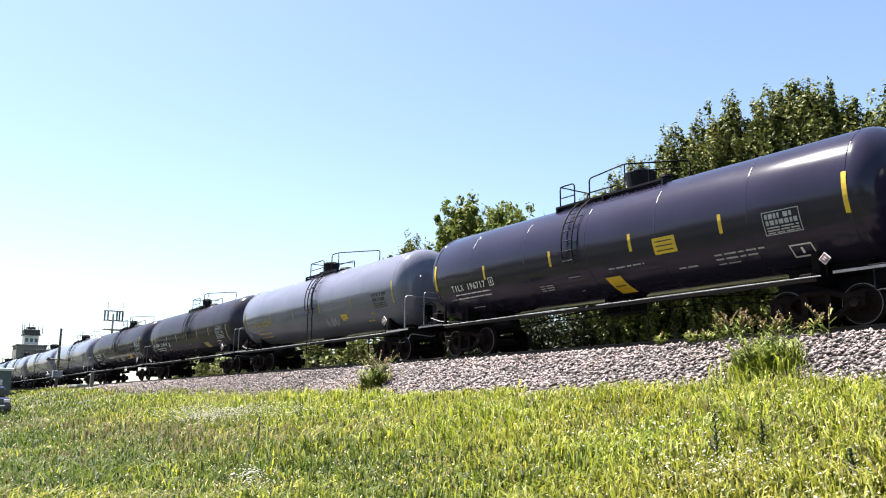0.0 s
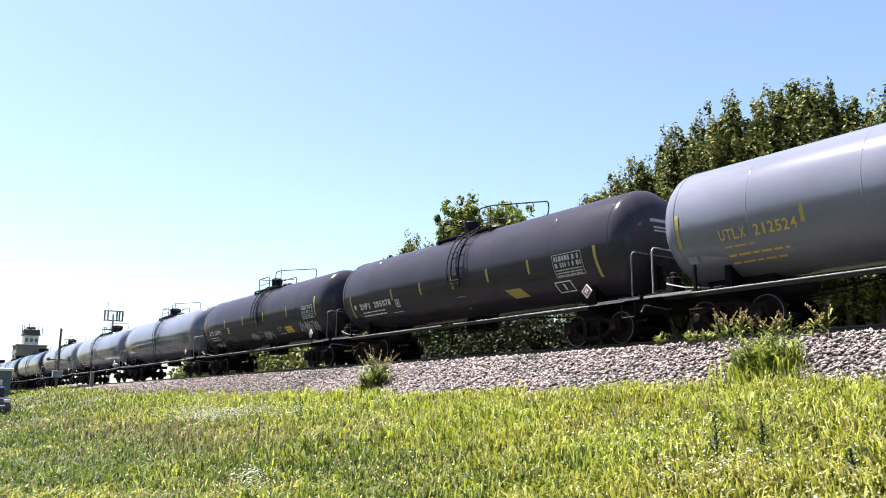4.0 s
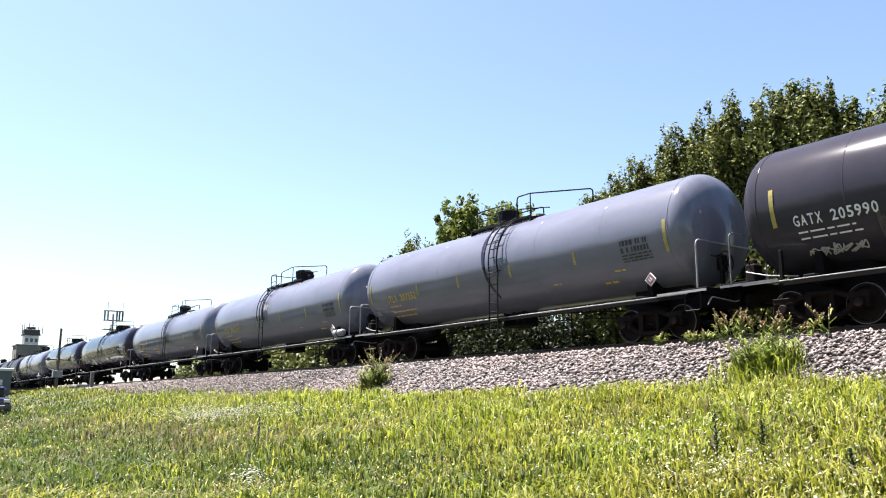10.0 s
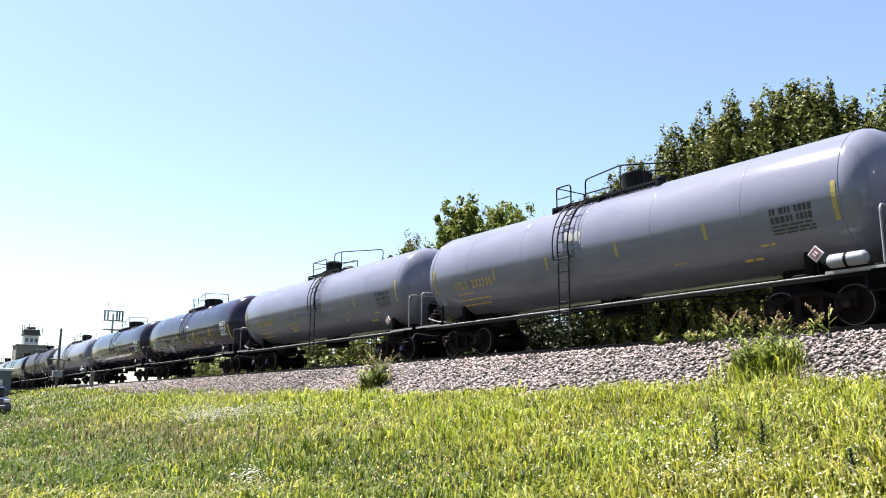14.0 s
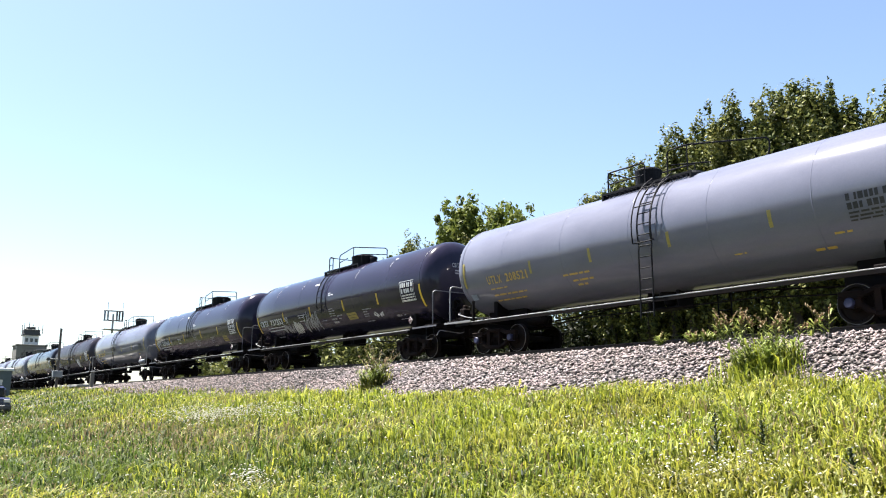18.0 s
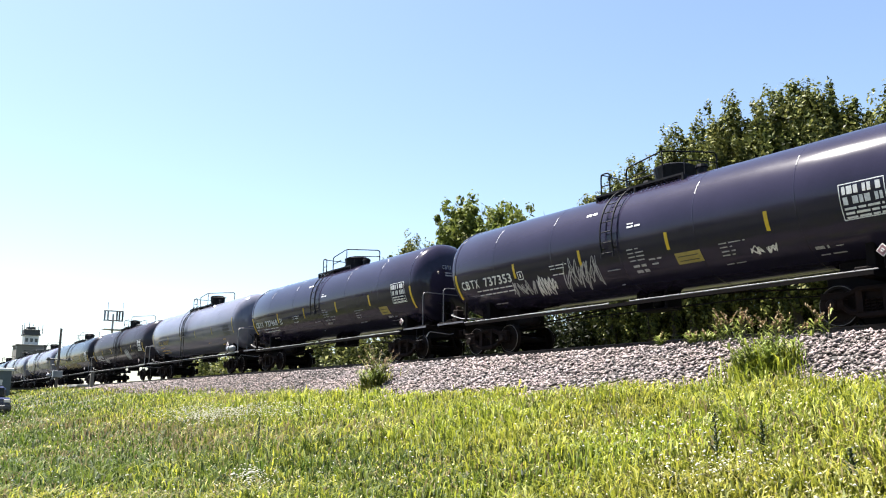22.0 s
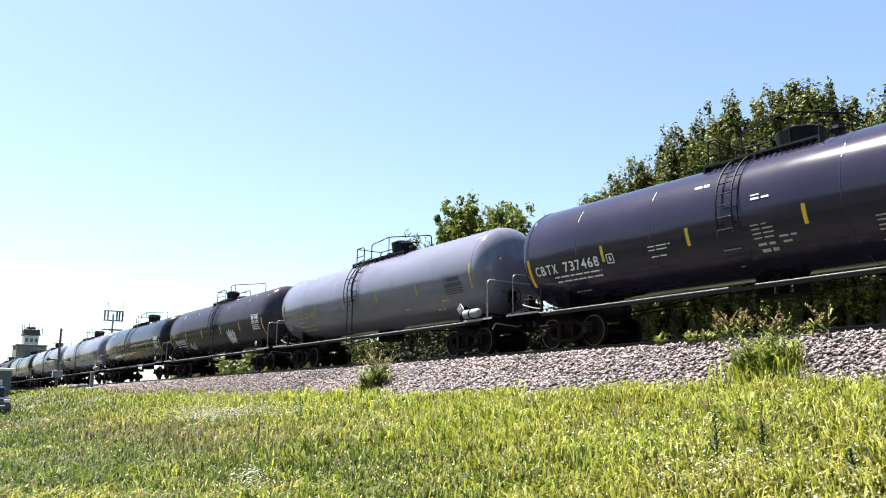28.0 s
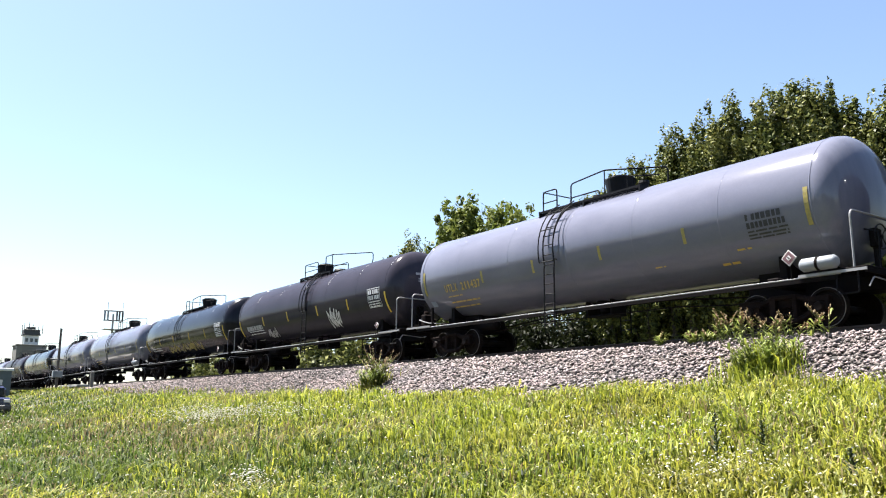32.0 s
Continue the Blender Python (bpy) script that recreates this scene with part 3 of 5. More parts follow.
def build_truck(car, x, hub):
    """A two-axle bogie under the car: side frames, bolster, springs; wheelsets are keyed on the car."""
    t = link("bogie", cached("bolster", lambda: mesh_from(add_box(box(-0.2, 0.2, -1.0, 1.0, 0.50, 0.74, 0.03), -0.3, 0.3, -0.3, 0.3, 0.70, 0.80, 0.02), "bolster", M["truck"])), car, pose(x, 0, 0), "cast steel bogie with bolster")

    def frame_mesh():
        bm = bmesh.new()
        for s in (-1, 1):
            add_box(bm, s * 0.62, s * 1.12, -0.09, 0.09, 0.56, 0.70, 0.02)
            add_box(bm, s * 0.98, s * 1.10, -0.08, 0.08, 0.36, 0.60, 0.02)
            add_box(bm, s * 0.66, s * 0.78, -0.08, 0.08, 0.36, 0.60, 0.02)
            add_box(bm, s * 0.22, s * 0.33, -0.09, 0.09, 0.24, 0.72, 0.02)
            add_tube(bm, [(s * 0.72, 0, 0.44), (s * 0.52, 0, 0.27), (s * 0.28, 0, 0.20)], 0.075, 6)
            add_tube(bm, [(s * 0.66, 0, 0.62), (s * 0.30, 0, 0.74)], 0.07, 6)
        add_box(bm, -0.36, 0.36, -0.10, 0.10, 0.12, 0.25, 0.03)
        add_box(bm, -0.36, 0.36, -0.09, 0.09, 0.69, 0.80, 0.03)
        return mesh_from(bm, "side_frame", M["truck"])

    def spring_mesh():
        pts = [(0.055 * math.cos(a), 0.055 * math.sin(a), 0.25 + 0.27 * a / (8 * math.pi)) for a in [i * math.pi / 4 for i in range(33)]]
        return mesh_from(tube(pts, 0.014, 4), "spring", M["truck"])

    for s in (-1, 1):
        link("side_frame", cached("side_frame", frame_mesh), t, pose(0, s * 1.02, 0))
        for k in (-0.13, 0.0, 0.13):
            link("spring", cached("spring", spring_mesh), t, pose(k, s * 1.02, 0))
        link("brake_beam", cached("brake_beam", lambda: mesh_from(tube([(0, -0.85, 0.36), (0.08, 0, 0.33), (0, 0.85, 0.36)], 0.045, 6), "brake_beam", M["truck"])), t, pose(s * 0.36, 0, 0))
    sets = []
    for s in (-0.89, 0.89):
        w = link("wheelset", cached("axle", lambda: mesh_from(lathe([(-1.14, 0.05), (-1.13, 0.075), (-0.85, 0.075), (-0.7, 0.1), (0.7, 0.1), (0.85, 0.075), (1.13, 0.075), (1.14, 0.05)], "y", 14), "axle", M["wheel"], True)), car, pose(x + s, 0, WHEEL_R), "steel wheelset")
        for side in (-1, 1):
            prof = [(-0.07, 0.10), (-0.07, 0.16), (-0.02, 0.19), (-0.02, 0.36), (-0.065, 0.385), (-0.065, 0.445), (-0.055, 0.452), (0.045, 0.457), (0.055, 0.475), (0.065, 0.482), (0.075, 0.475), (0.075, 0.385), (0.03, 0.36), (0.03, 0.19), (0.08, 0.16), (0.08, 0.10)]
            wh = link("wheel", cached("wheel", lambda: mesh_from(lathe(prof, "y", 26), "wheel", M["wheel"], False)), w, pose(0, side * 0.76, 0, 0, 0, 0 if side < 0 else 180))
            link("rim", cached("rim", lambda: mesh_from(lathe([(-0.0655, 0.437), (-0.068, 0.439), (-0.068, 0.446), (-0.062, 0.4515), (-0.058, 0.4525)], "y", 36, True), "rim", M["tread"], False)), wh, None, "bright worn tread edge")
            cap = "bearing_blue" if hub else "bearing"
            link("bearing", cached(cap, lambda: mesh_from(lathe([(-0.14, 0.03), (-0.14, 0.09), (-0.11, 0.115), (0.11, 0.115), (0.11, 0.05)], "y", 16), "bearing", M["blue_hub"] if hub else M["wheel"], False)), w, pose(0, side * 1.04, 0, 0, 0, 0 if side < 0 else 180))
        sets.append((w, x + s))
    return sets


WHEELSETS = []
CARS = []


def tank_car(kind, at, label, paint, spec):
    """One tank car. kind: 'grey' with a full-length ladder, 'black' with a short one. at: its middle along the line at the start."""
    car = tagged(new("tank_car"), label, "tank car", "tank cars of the train")
    car.location = (at, 0, 0)
    link("tank", cached("tank_" + paint, lambda: mesh_from(lathe(tank_profile(), "x", 72), "tank", M[paint], True)), car, pose(0, 0, ZC))
    full = kind == "grey"
    cage = full and not spec.get("short")
    rail = M["rail_dark"]
    pale = M["rail_grey"]
    # weld rings round the tank
    for k, x in enumerate((-7.74, -5.6, -2.8, -0.1, 2.5, 5.3, 7.74)):
        r = 0.010 if k in (0, 6) else 0.003
        link("weld_seam", cached(("weld", paint, r), lambda: mesh_from(lathe([(-0.02, R - 0.01), (-0.012, R + r), (0.012, R + r), (0.02, R - 0.01)], "x", 72, True), "weld_seam", M[paint], True)), car, pose(x, 0, ZC))
    # top platform, its rails and the manway
    front = spec.get("front", False)
    mid = spec.get("mid", False)
    px0, px1 = (-1.66, 1.6) if front else (-1.5, 1.75) if mid else (-2.0, 2.3)
    mx = -0.6 if front else 0.78
    wide = 0.66 if spec.get("short") else 0.85 if front else 1.28 if mid else 1.0
    for s in (-1, 1):
        def walkway():
            bm = bmesh.new()
            add_box(bm, px0, px1, -0.26, -0.22, 4.41, 4.465)
            add_box(bm, px0, px1, 0.22, 0.26, 4.41, 4.465)
            for i in range(int((px1 - px0) / 0.16)):
                add_box(bm, px0 + i * 0.16, px0 + i * 0.16 + 0.11, -0.22, 0.22, 4.44, 4.46)
            for x in (px0, 0, px1 - 0.06):
                add_box(bm, x, x + 0.06, -0.26, 0.26, 4.24, 4.42)
            return mesh_from(bm, "walkway", rail)
        link("walkway", cached(("walkway", front, mid), walkway), car, pose(0, s * 0.62, 0), "dark steel grating walkway")
    # rails: a short loop, and a long one that crosses over to the far edge beyond the housing
    y = -0.62
    if front:
        loops = ([(-1.62, y, 4.40), (-1.62, y, 5.16), (-0.2, y, 5.16), (-0.2, y, 4.40)],
                 [(0.62, y, 4.40), (0.62, y, 5.30), (1.3, y, 5.30), (3.0, -y, 5.30), (3.0, -y, 4.9), (2.4, -y, 4.36)],
                 [(-1.62, -y, 4.40), (-1.62, -y, 5.16), (0.6, -y, 5.16), (0.6, -y, 4.40)])
        stays = ([(-1.62, y, 5.16), (-1.62, -y, 5.16)], [(1.3, y, 4.40), (1.3, y, 5.30)], [(-1.62, y, 4.80), (-0.2, y, 4.80)], [(0.75, y, 4.85), (1.6, 0.0, 4.85)])
    else:
        loops = ([(-2.05, y, 4.40), (-2.05, y, 5.18), (-1.4, y, 5.18), (-1.4, y, 4.40)],
                 [(-0.75, y, 4.40), (-0.75, y, 5.18), (0.7, y, 5.30), (2.1, -y, 5.30), (2.1, -y, 4.9), (1.8, -y, 4.36)],
                 [(-2.05, -y, 4.40), (-2.05, -y, 5.18), (-0.7, -y, 5.18), (-0.7, -y, 4.40)])
        stays = ([(-2.05, y, 5.18), (-2.05, -y, 5.18)], [(0.7, y, 4.40), (0.7, y, 5.30)], [(-2.05, y, 4.8), (-1.4, y, 4.8)], [(1.6, y, 4.40), (1.6, y, 4.9), (2.3, 0, 4.9)])
    if mid:
        loops = ([(-1.5, y, 4.30), (-1.5, y, 5.18), (-1.15, y, 5.18), (-1.15, y, 4.40)],
                 [(-0.48, y, 4.40), (-0.48, y, 5.14), (0.85, y, 5.34), (1.75, -y, 5.30), (1.75, -y, 4.9), (1.75, -y, 4.36)],
                 [(-1.5, -y, 4.40), (-1.5, -y, 5.18), (-0.4, -y, 5.18), (-0.4, -y, 4.40)])
        stays = ([(-1.5, y, 5.18), (-1.5, -y, 5.18)], [(0.85, y, 4.30), (0.85, y, 5.34)], [(-1.5, y, 4.8), (-1.15, y, 4.8)], [(1.6, y, 4.40), (1.6, y, 4.9), (1.75, -y, 5.0)], [(-0.48, y, 4.8), (0.3, y, 4.9)])
    for i, pts in enumerate(loops):
        link("handrail", cached(("loop", front, mid, i), lambda: mesh_from(tube(rounded(pts, 0.13), 0.024, 6), "handrail", rail)), car)
    for i, pts in enumerate(stays):
        link("rail_stay", cached(("stay", front, mid, i), lambda: mesh_from(tube(pts, 0.02, 6), "rail_stay", rail)), car)
    man = link("manway", cached("manway", lambda: mesh_from(lathe([(4.35, 0.42), (4.50, 0.42), (4.52, 0.40), (5.04, 0.47), (5.08, 0.47), (5.10, 0.44), (5.12, 0.2)], "z", 24), "manway", rail, False)), car, pose(mx, 0, 0) @ Matrix.Diagonal((wide, wide, 1, 1)) @ Matrix.Translation((0, 0, -0.14 if mid else 0)), "dark steel valve housing")
    link("lid", cached("lid", lambda: mesh_from(lathe([(5.11, 0.36), (5.15, 0.35), (5.17, 0.1)], "z", 20), "lid", rail, False)), man)
    link("valve", cached("valve", lambda: mesh_from(lathe([(4.4, 0.14), (4.7, 0.14), (4.72, 0.18), (4.80, 0.16)], "z", 12), "valve", rail, False)), car, pose(mx - 1.0, 0.05, 0))
    if front:
        link("valve_cover", cached("valve_cover", lambda: mesh_from(lathe([(4.36, 0.34), (4.60, 0.34), (4.68, 0.28), (4.72, 0.1)], "z", 20), "valve_cover", rail, False)), car, pose(0.98, 0, 0), "low round dark valve cover")
    else:
        link("valve", CACHE["valve"], car, pose(mx + 1.0, -0.1, 0))
    # ladder up the near and far flanks
    lx = 0.58 if front else -0.38 if mid else -0.72
    low = 0.55 if cage else 2.35
    for s in (-1, 1):
        lad = link("ladder", cached(("stringer", lx, low, s), lambda: ladder_mesh(lx, low, s)), car, None, "steel ladder curved up the flank")
        z = low + 0.12
        while z < 4.3:
            p = on_tank(lx, max(z, ZC - 0.4), 0.13, s)
            yy = p.y if z > ZC - 0.4 else s * 1.66
            link("rung", cached("rung", lambda: mesh_from(tube([(-0.21, 0, 0), (0.21, 0, 0)], 0.016, 5), "rung", rail)), lad, pose(lx, yy, z))
            z += 0.30
        if not cage:
            for z, half in ((2.02, 0.24), (1.64, 0.06)):
                link("low_rung", cached(("low_rung", half), lambda: mesh_from(tube([(-half, 0, 0), (half, 0, 0)], 0.014, 5), "low_rung", pale)), lad, pose(lx - 0.05, s * (math.sqrt(R * R - (z - ZC) ** 2) + 0.07), z))
        if full:
            link("safety_hoop", cached(("hoop", lx, s), lambda: hoop_mesh(lx, s)), lad)
    # flank rails with brackets
    for s in (-1,):
        spans = ((-8.25, 8.25),) if cage else ((-8.25 if full else -7.3, -0.5), (0.25, 8.25 if full else 7.0))
        for x0, x1 in spans:
            link("flank_rail", cached(("flank_rail", s, x0, x1), lambda: mesh_from(tube([(x0, s * 1.51, 1.065), (x1, s * 1.51, 1.065)], 0.016 if cage else 0.014, 6), "flank_rail", pale)), car, None, "pale steel grab rail along the flank")
        for i in range(5):
            x = -5.0 + 2.5 * i
            link("bracket", cached(("bracket", s), lambda: mesh_from(tube([(0, s * 1.50, 1.065), (0, s * 1.02, 1.075), (0, s * 0.90, 1.10)], 0.010, 5), "bracket", M["frame"])), car, pose(x, 0, 0))
        # near-black strip under the rail stands for an edge angle's shadow side
        link("sill_angle", cached(("sill_angle", s, cage), lambda: mesh_from(box(-8.2 if cage else -7.2, 8.2 if cage else 6.9, s * 1.53, s * 1.47, 0.955, 1.04, 0.0), "sill_angle", M["frame"])), car)
    # ends: stub sill, saddle, platform, rails, coupler, hoses
    for s in (-1, 1):
        e = pose(0, 0, 0, 0, 0, 0 if s > 0 else 180)
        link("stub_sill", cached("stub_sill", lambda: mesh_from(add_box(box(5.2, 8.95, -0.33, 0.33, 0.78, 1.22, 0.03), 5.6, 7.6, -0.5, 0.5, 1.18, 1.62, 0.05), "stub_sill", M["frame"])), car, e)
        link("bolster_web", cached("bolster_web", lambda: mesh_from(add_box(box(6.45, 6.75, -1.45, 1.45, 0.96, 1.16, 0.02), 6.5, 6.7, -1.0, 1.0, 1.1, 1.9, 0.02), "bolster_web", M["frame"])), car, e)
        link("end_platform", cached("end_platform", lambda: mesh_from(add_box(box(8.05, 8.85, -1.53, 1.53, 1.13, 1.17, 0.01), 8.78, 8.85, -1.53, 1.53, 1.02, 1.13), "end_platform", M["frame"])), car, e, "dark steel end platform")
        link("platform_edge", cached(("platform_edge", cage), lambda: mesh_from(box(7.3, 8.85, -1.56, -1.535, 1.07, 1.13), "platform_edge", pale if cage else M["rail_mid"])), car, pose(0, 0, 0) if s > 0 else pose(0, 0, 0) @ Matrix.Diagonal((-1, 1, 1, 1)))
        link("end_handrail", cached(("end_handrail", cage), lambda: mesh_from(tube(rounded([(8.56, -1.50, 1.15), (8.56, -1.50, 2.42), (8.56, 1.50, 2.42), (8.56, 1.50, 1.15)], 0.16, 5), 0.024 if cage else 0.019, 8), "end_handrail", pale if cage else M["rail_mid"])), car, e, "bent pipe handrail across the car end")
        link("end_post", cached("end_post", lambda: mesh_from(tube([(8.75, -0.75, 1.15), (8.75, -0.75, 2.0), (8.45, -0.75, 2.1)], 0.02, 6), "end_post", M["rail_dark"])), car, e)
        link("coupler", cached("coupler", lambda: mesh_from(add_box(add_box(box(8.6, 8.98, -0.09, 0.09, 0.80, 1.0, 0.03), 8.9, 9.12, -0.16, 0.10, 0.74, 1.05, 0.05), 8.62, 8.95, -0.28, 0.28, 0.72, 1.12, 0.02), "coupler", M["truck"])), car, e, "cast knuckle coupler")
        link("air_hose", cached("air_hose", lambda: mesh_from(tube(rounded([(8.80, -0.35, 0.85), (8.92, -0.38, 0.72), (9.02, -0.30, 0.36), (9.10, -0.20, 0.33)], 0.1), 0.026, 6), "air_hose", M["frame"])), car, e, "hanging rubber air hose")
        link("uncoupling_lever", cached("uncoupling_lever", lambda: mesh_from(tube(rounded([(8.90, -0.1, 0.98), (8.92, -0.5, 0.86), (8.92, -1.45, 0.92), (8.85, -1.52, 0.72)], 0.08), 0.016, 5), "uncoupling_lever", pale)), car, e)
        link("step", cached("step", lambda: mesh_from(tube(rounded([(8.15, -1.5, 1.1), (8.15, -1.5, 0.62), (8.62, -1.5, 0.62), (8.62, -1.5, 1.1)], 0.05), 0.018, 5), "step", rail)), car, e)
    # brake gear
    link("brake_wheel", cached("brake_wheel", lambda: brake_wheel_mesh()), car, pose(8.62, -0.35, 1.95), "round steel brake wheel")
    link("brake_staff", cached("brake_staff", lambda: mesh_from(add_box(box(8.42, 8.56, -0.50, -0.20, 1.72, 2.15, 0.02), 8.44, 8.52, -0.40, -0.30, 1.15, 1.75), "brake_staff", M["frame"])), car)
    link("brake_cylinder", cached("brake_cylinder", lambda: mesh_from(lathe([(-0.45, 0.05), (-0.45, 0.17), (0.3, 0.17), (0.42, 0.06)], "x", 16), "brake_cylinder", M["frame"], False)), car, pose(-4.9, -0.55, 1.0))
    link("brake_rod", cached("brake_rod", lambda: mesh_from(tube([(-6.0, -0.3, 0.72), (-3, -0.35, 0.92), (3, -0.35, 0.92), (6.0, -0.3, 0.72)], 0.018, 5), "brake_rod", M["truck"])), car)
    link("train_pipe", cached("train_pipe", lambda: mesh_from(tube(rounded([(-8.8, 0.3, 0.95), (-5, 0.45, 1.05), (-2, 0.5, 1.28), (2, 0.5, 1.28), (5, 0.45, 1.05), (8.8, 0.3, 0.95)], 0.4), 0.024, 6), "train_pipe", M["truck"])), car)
    # control valve and its pipes on the hand-brake end platform
    link("control_valve", cached("control_valve", lambda: mesh_from(add_box(add_box(box(-8.35, -8.05, -1.25, -0.95, 1.17, 1.62, 0.04), -8.50, -8.20, -0.95, -0.60, 1.25, 1.50, 0.04), -8.30, -8.12, -1.18, -1.02, 1.62, 1.74, 0.03), "control_valve", M["truck"])), car, None, "cast brake control valve")
    for i, pts in enumerate(([(-8.2, -1.3, 1.45), (-8.2, -1.42, 1.40), (-7.6, -1.42, 1.24), (-7.0, -1.2, 1.18)], [(-8.45, -1.0, 1.3), (-8.7, -1.2, 1.28), (-8.72, -1.4, 1.05)], [(-8.3, -0.8, 1.45), (-8.3, -0.8, 1.72), (-8.62, -0.6, 1.78)])):
        link("valve_pipe", cached(("valve_pipe", i), lambda: mesh_from(tube(rounded(pts, 0.08), 0.018, 6), "valve_pipe", M["rail_grey"] if i < 1 else M["frame"])), car)
    link("guide_post", cached("guide_post", lambda: mesh_from(box(-7.28, -7.20, -1.5, -1.42, 1.06, 1.78, 0.01), "guide_post", M["frame"])), car)
    # outlet under the middle
    out = link("outlet_valve", cached("outlet", lambda: mesh_from(lathe([(1.0, 0.10), (1.06, 0.17), (1.2, 0.17), (1.24, 0.28), (1.52, 0.30)], "z", 18), "outlet_valve", M["frame"], False)), car)
    link("skid", cached("skid", lambda: mesh_from(add_box(add_box(box(-0.55, -0.45, -0.32, 0.32, 0.95, 1.55, 0.02), 0.45, 0.55, -0.32, 0.32, 0.95, 1.55, 0.02), -0.55, 0.55, -0.32, 0.32, 0.92, 0.97), "skid", M["frame"])), out)
    if spec.get("air_tank"):
        link("air_reservoir", cached("air_reservoir", lambda: mesh_from(lathe([(-0.44, 0.03), (-0.42, 0.10), (-0.36, 0.15), (0.36, 0.15), (0.42, 0.10), (0.44, 0.03)], "x", 18), "air_reservoir", M["panel"], True)), car, pose(7.85, -1.62, 1.32), "pale grey air reservoir")
        link("reservoir_strap", cached("reservoir_strap", lambda: mesh_from(lathe([(-0.03, 0.1), (-0.03, 0.16), (0.03, 0.16), (0.03, 0.1)], "x", 18), "reservoir_strap", M["frame"], False)), car, pose(7.85, -1.62, 1.32))
    for x in (-6.6, 6.6):
        WHEELSETS.extend((car, w, xw) for w, xw in build_truck(car, x, spec.get("blue_hub")))
    CARS.append((car, at))
    return car


def ladder_mesh(lx, low, s):
    bm = bmesh.new()
    for dx in (-0.22, 0.22):
        pts = []
        z = low
        while z < ZC - 0.4:
            pts.append((lx + dx, s * 1.66, z))
            z += 0.3
        for i in range(12):
            a = -0.26 + (1.18 + 0.26) * i / 11
            pts.append((lx + dx, s * (R + 0.12) * math.cos(a), ZC + (R + 0.12) * math.sin(a)))
        pts = [p for p in pts if p[2] >= low]
        add_tube(bm, pts, 0.024, 6)
        add_tube(bm, [(lx + dx, s * 1.50, 2.62), (lx + dx, s * 1.66, 2.62)], 0.02, 5)
    return mesh_from(bm, "ladder", M["rail_dark"])


def hoop_mesh(lx, s):
    bm = bmesh.new()
    for dx in (-0.33, 0.33):
        pts = [(lx + dx, s * (R + 0.22) * math.cos(a), ZC + (R + 0.22) * math.sin(a)) for a in [-0.22 + 1.3 * i / 9 for i in range(10)]]
        add_tube(bm, pts, 0.02, 6)
    for a in (-0.22, 0.35, 0.75):
        y, z = s * (R + 0.22) * math.cos(a), ZC + (R + 0.22) * math.sin(a)
        add_tube(bm, [(lx - 0.33, y, z), (lx + 0.33, y, z)], 0.018, 5)
    return mesh_from(bm, "safety_hoop", M["rail_dark"])


def brake_wheel_mesh():
    bm = bmesh.new()
    ring = [(0, 0.28 * math.cos(a), 0.28 * math.sin(a)) for a in [2 * math.pi * i / 20 for i in range(21)]]
    add_tube(bm, ring, 0.018, 6)
    for i in range(4):
        a = math.pi / 4 + math.pi / 2 * i
        add_tube(bm, [(0, 0, 0), (0, 0.28 * math.cos(a), 0.28 * math.sin(a))], 0.014, 5)
    add_tube(bm, [(-0.1, 0, 0), (0.04, 0, 0)], 0.04, 8)
    return mesh_from(bm, "brake_wheel", M["rail_dark"])


def reflectors(car, xs, z0, z1, material, ends=True, end_x=7.64, ez0=2.25, ez1=3.10):
    for x in xs:
        link("reflector", cached(("reflector", x, z0, z1, material.name), lambda: mesh_from(sheet_on_tank(bmesh.new(), x - 0.05, x + 0.05, z0, z1, 0.007), "reflector", material)), car, None, material.name.replace("_", " ") + " strip")
    if ends:
        for x in (-end_x, end_x):
            link("reflector", cached(("reflector_end", x, ez0, material.name), lambda: mesh_from(sheet_on_tank(bmesh.new(), x - 0.055, x + 0.055, ez0, ez1, 0.014), "reflector", material)), car, None, material.name.replace("_", " ") + " end strip")


def plate(car, x0, x1, z0, z1, material, label, skew=0.0, lines=0):
    bm = sheet_on_tank(bmesh.new(), x0, x1, z0, z1, 0.009, skew)
    p = part("panel", bm, material, car, label)
    for i in range(lines):
        z = z0 + (z1 - z0) * (i + 0.6) / (lines + 0.6)
        part("panel_line", sheet_on_tank(bmesh.new(), x0 + 0.08 + skew * (z - z0), x1 - 0.10 + skew * (z - z0), z, z + (z1 - z0) * 0.07, 0.012), M["ink"], p)


def card(car, x, z, w, h, material, label=""):
    part("card", sheet_on_tank(bmesh.new(), x - w / 2, x + w / 2, z - h / 2, z + h / 2, 0.03), material, car, label)


def dress_grey(car, mark, seed, extra=()):
    reflectors(car, (-4.22, -1.62, 1.25, 4.22), 2.35, 2.75, M["dull_yellow"])
    if mark:
        stencil(car, mark, -6.45, 2.26, 0.25, M["gold"], 2.08, "gold stencilled car number")
    bars(car, [(-6.40, -5.5, 2.08, 0.035), (-6.40, -4.75, 1.88, 0.045), (-6.40, -4.9, 1.72, 0.04)], M["gold"])
    tag_panel(car, 6.05, 7.1, 2.18, 2.76, M["ink"], seed, False, label="black stencilled data panel")
    diamond(car, 7.12, 1.55, 0.27)
    card(car, -7.42, 1.95, 0.30, 0.18, M["tag_blue"], "small blue-grey card")
    bars(car, [(5.0, 5.5, 1.72, 0.05), (3.0, 3.35, 1.9, 0.03), (5.6, 6.0, 1.98, 0.04)], M["gold"])
    for fn in extra:
        fn(car)


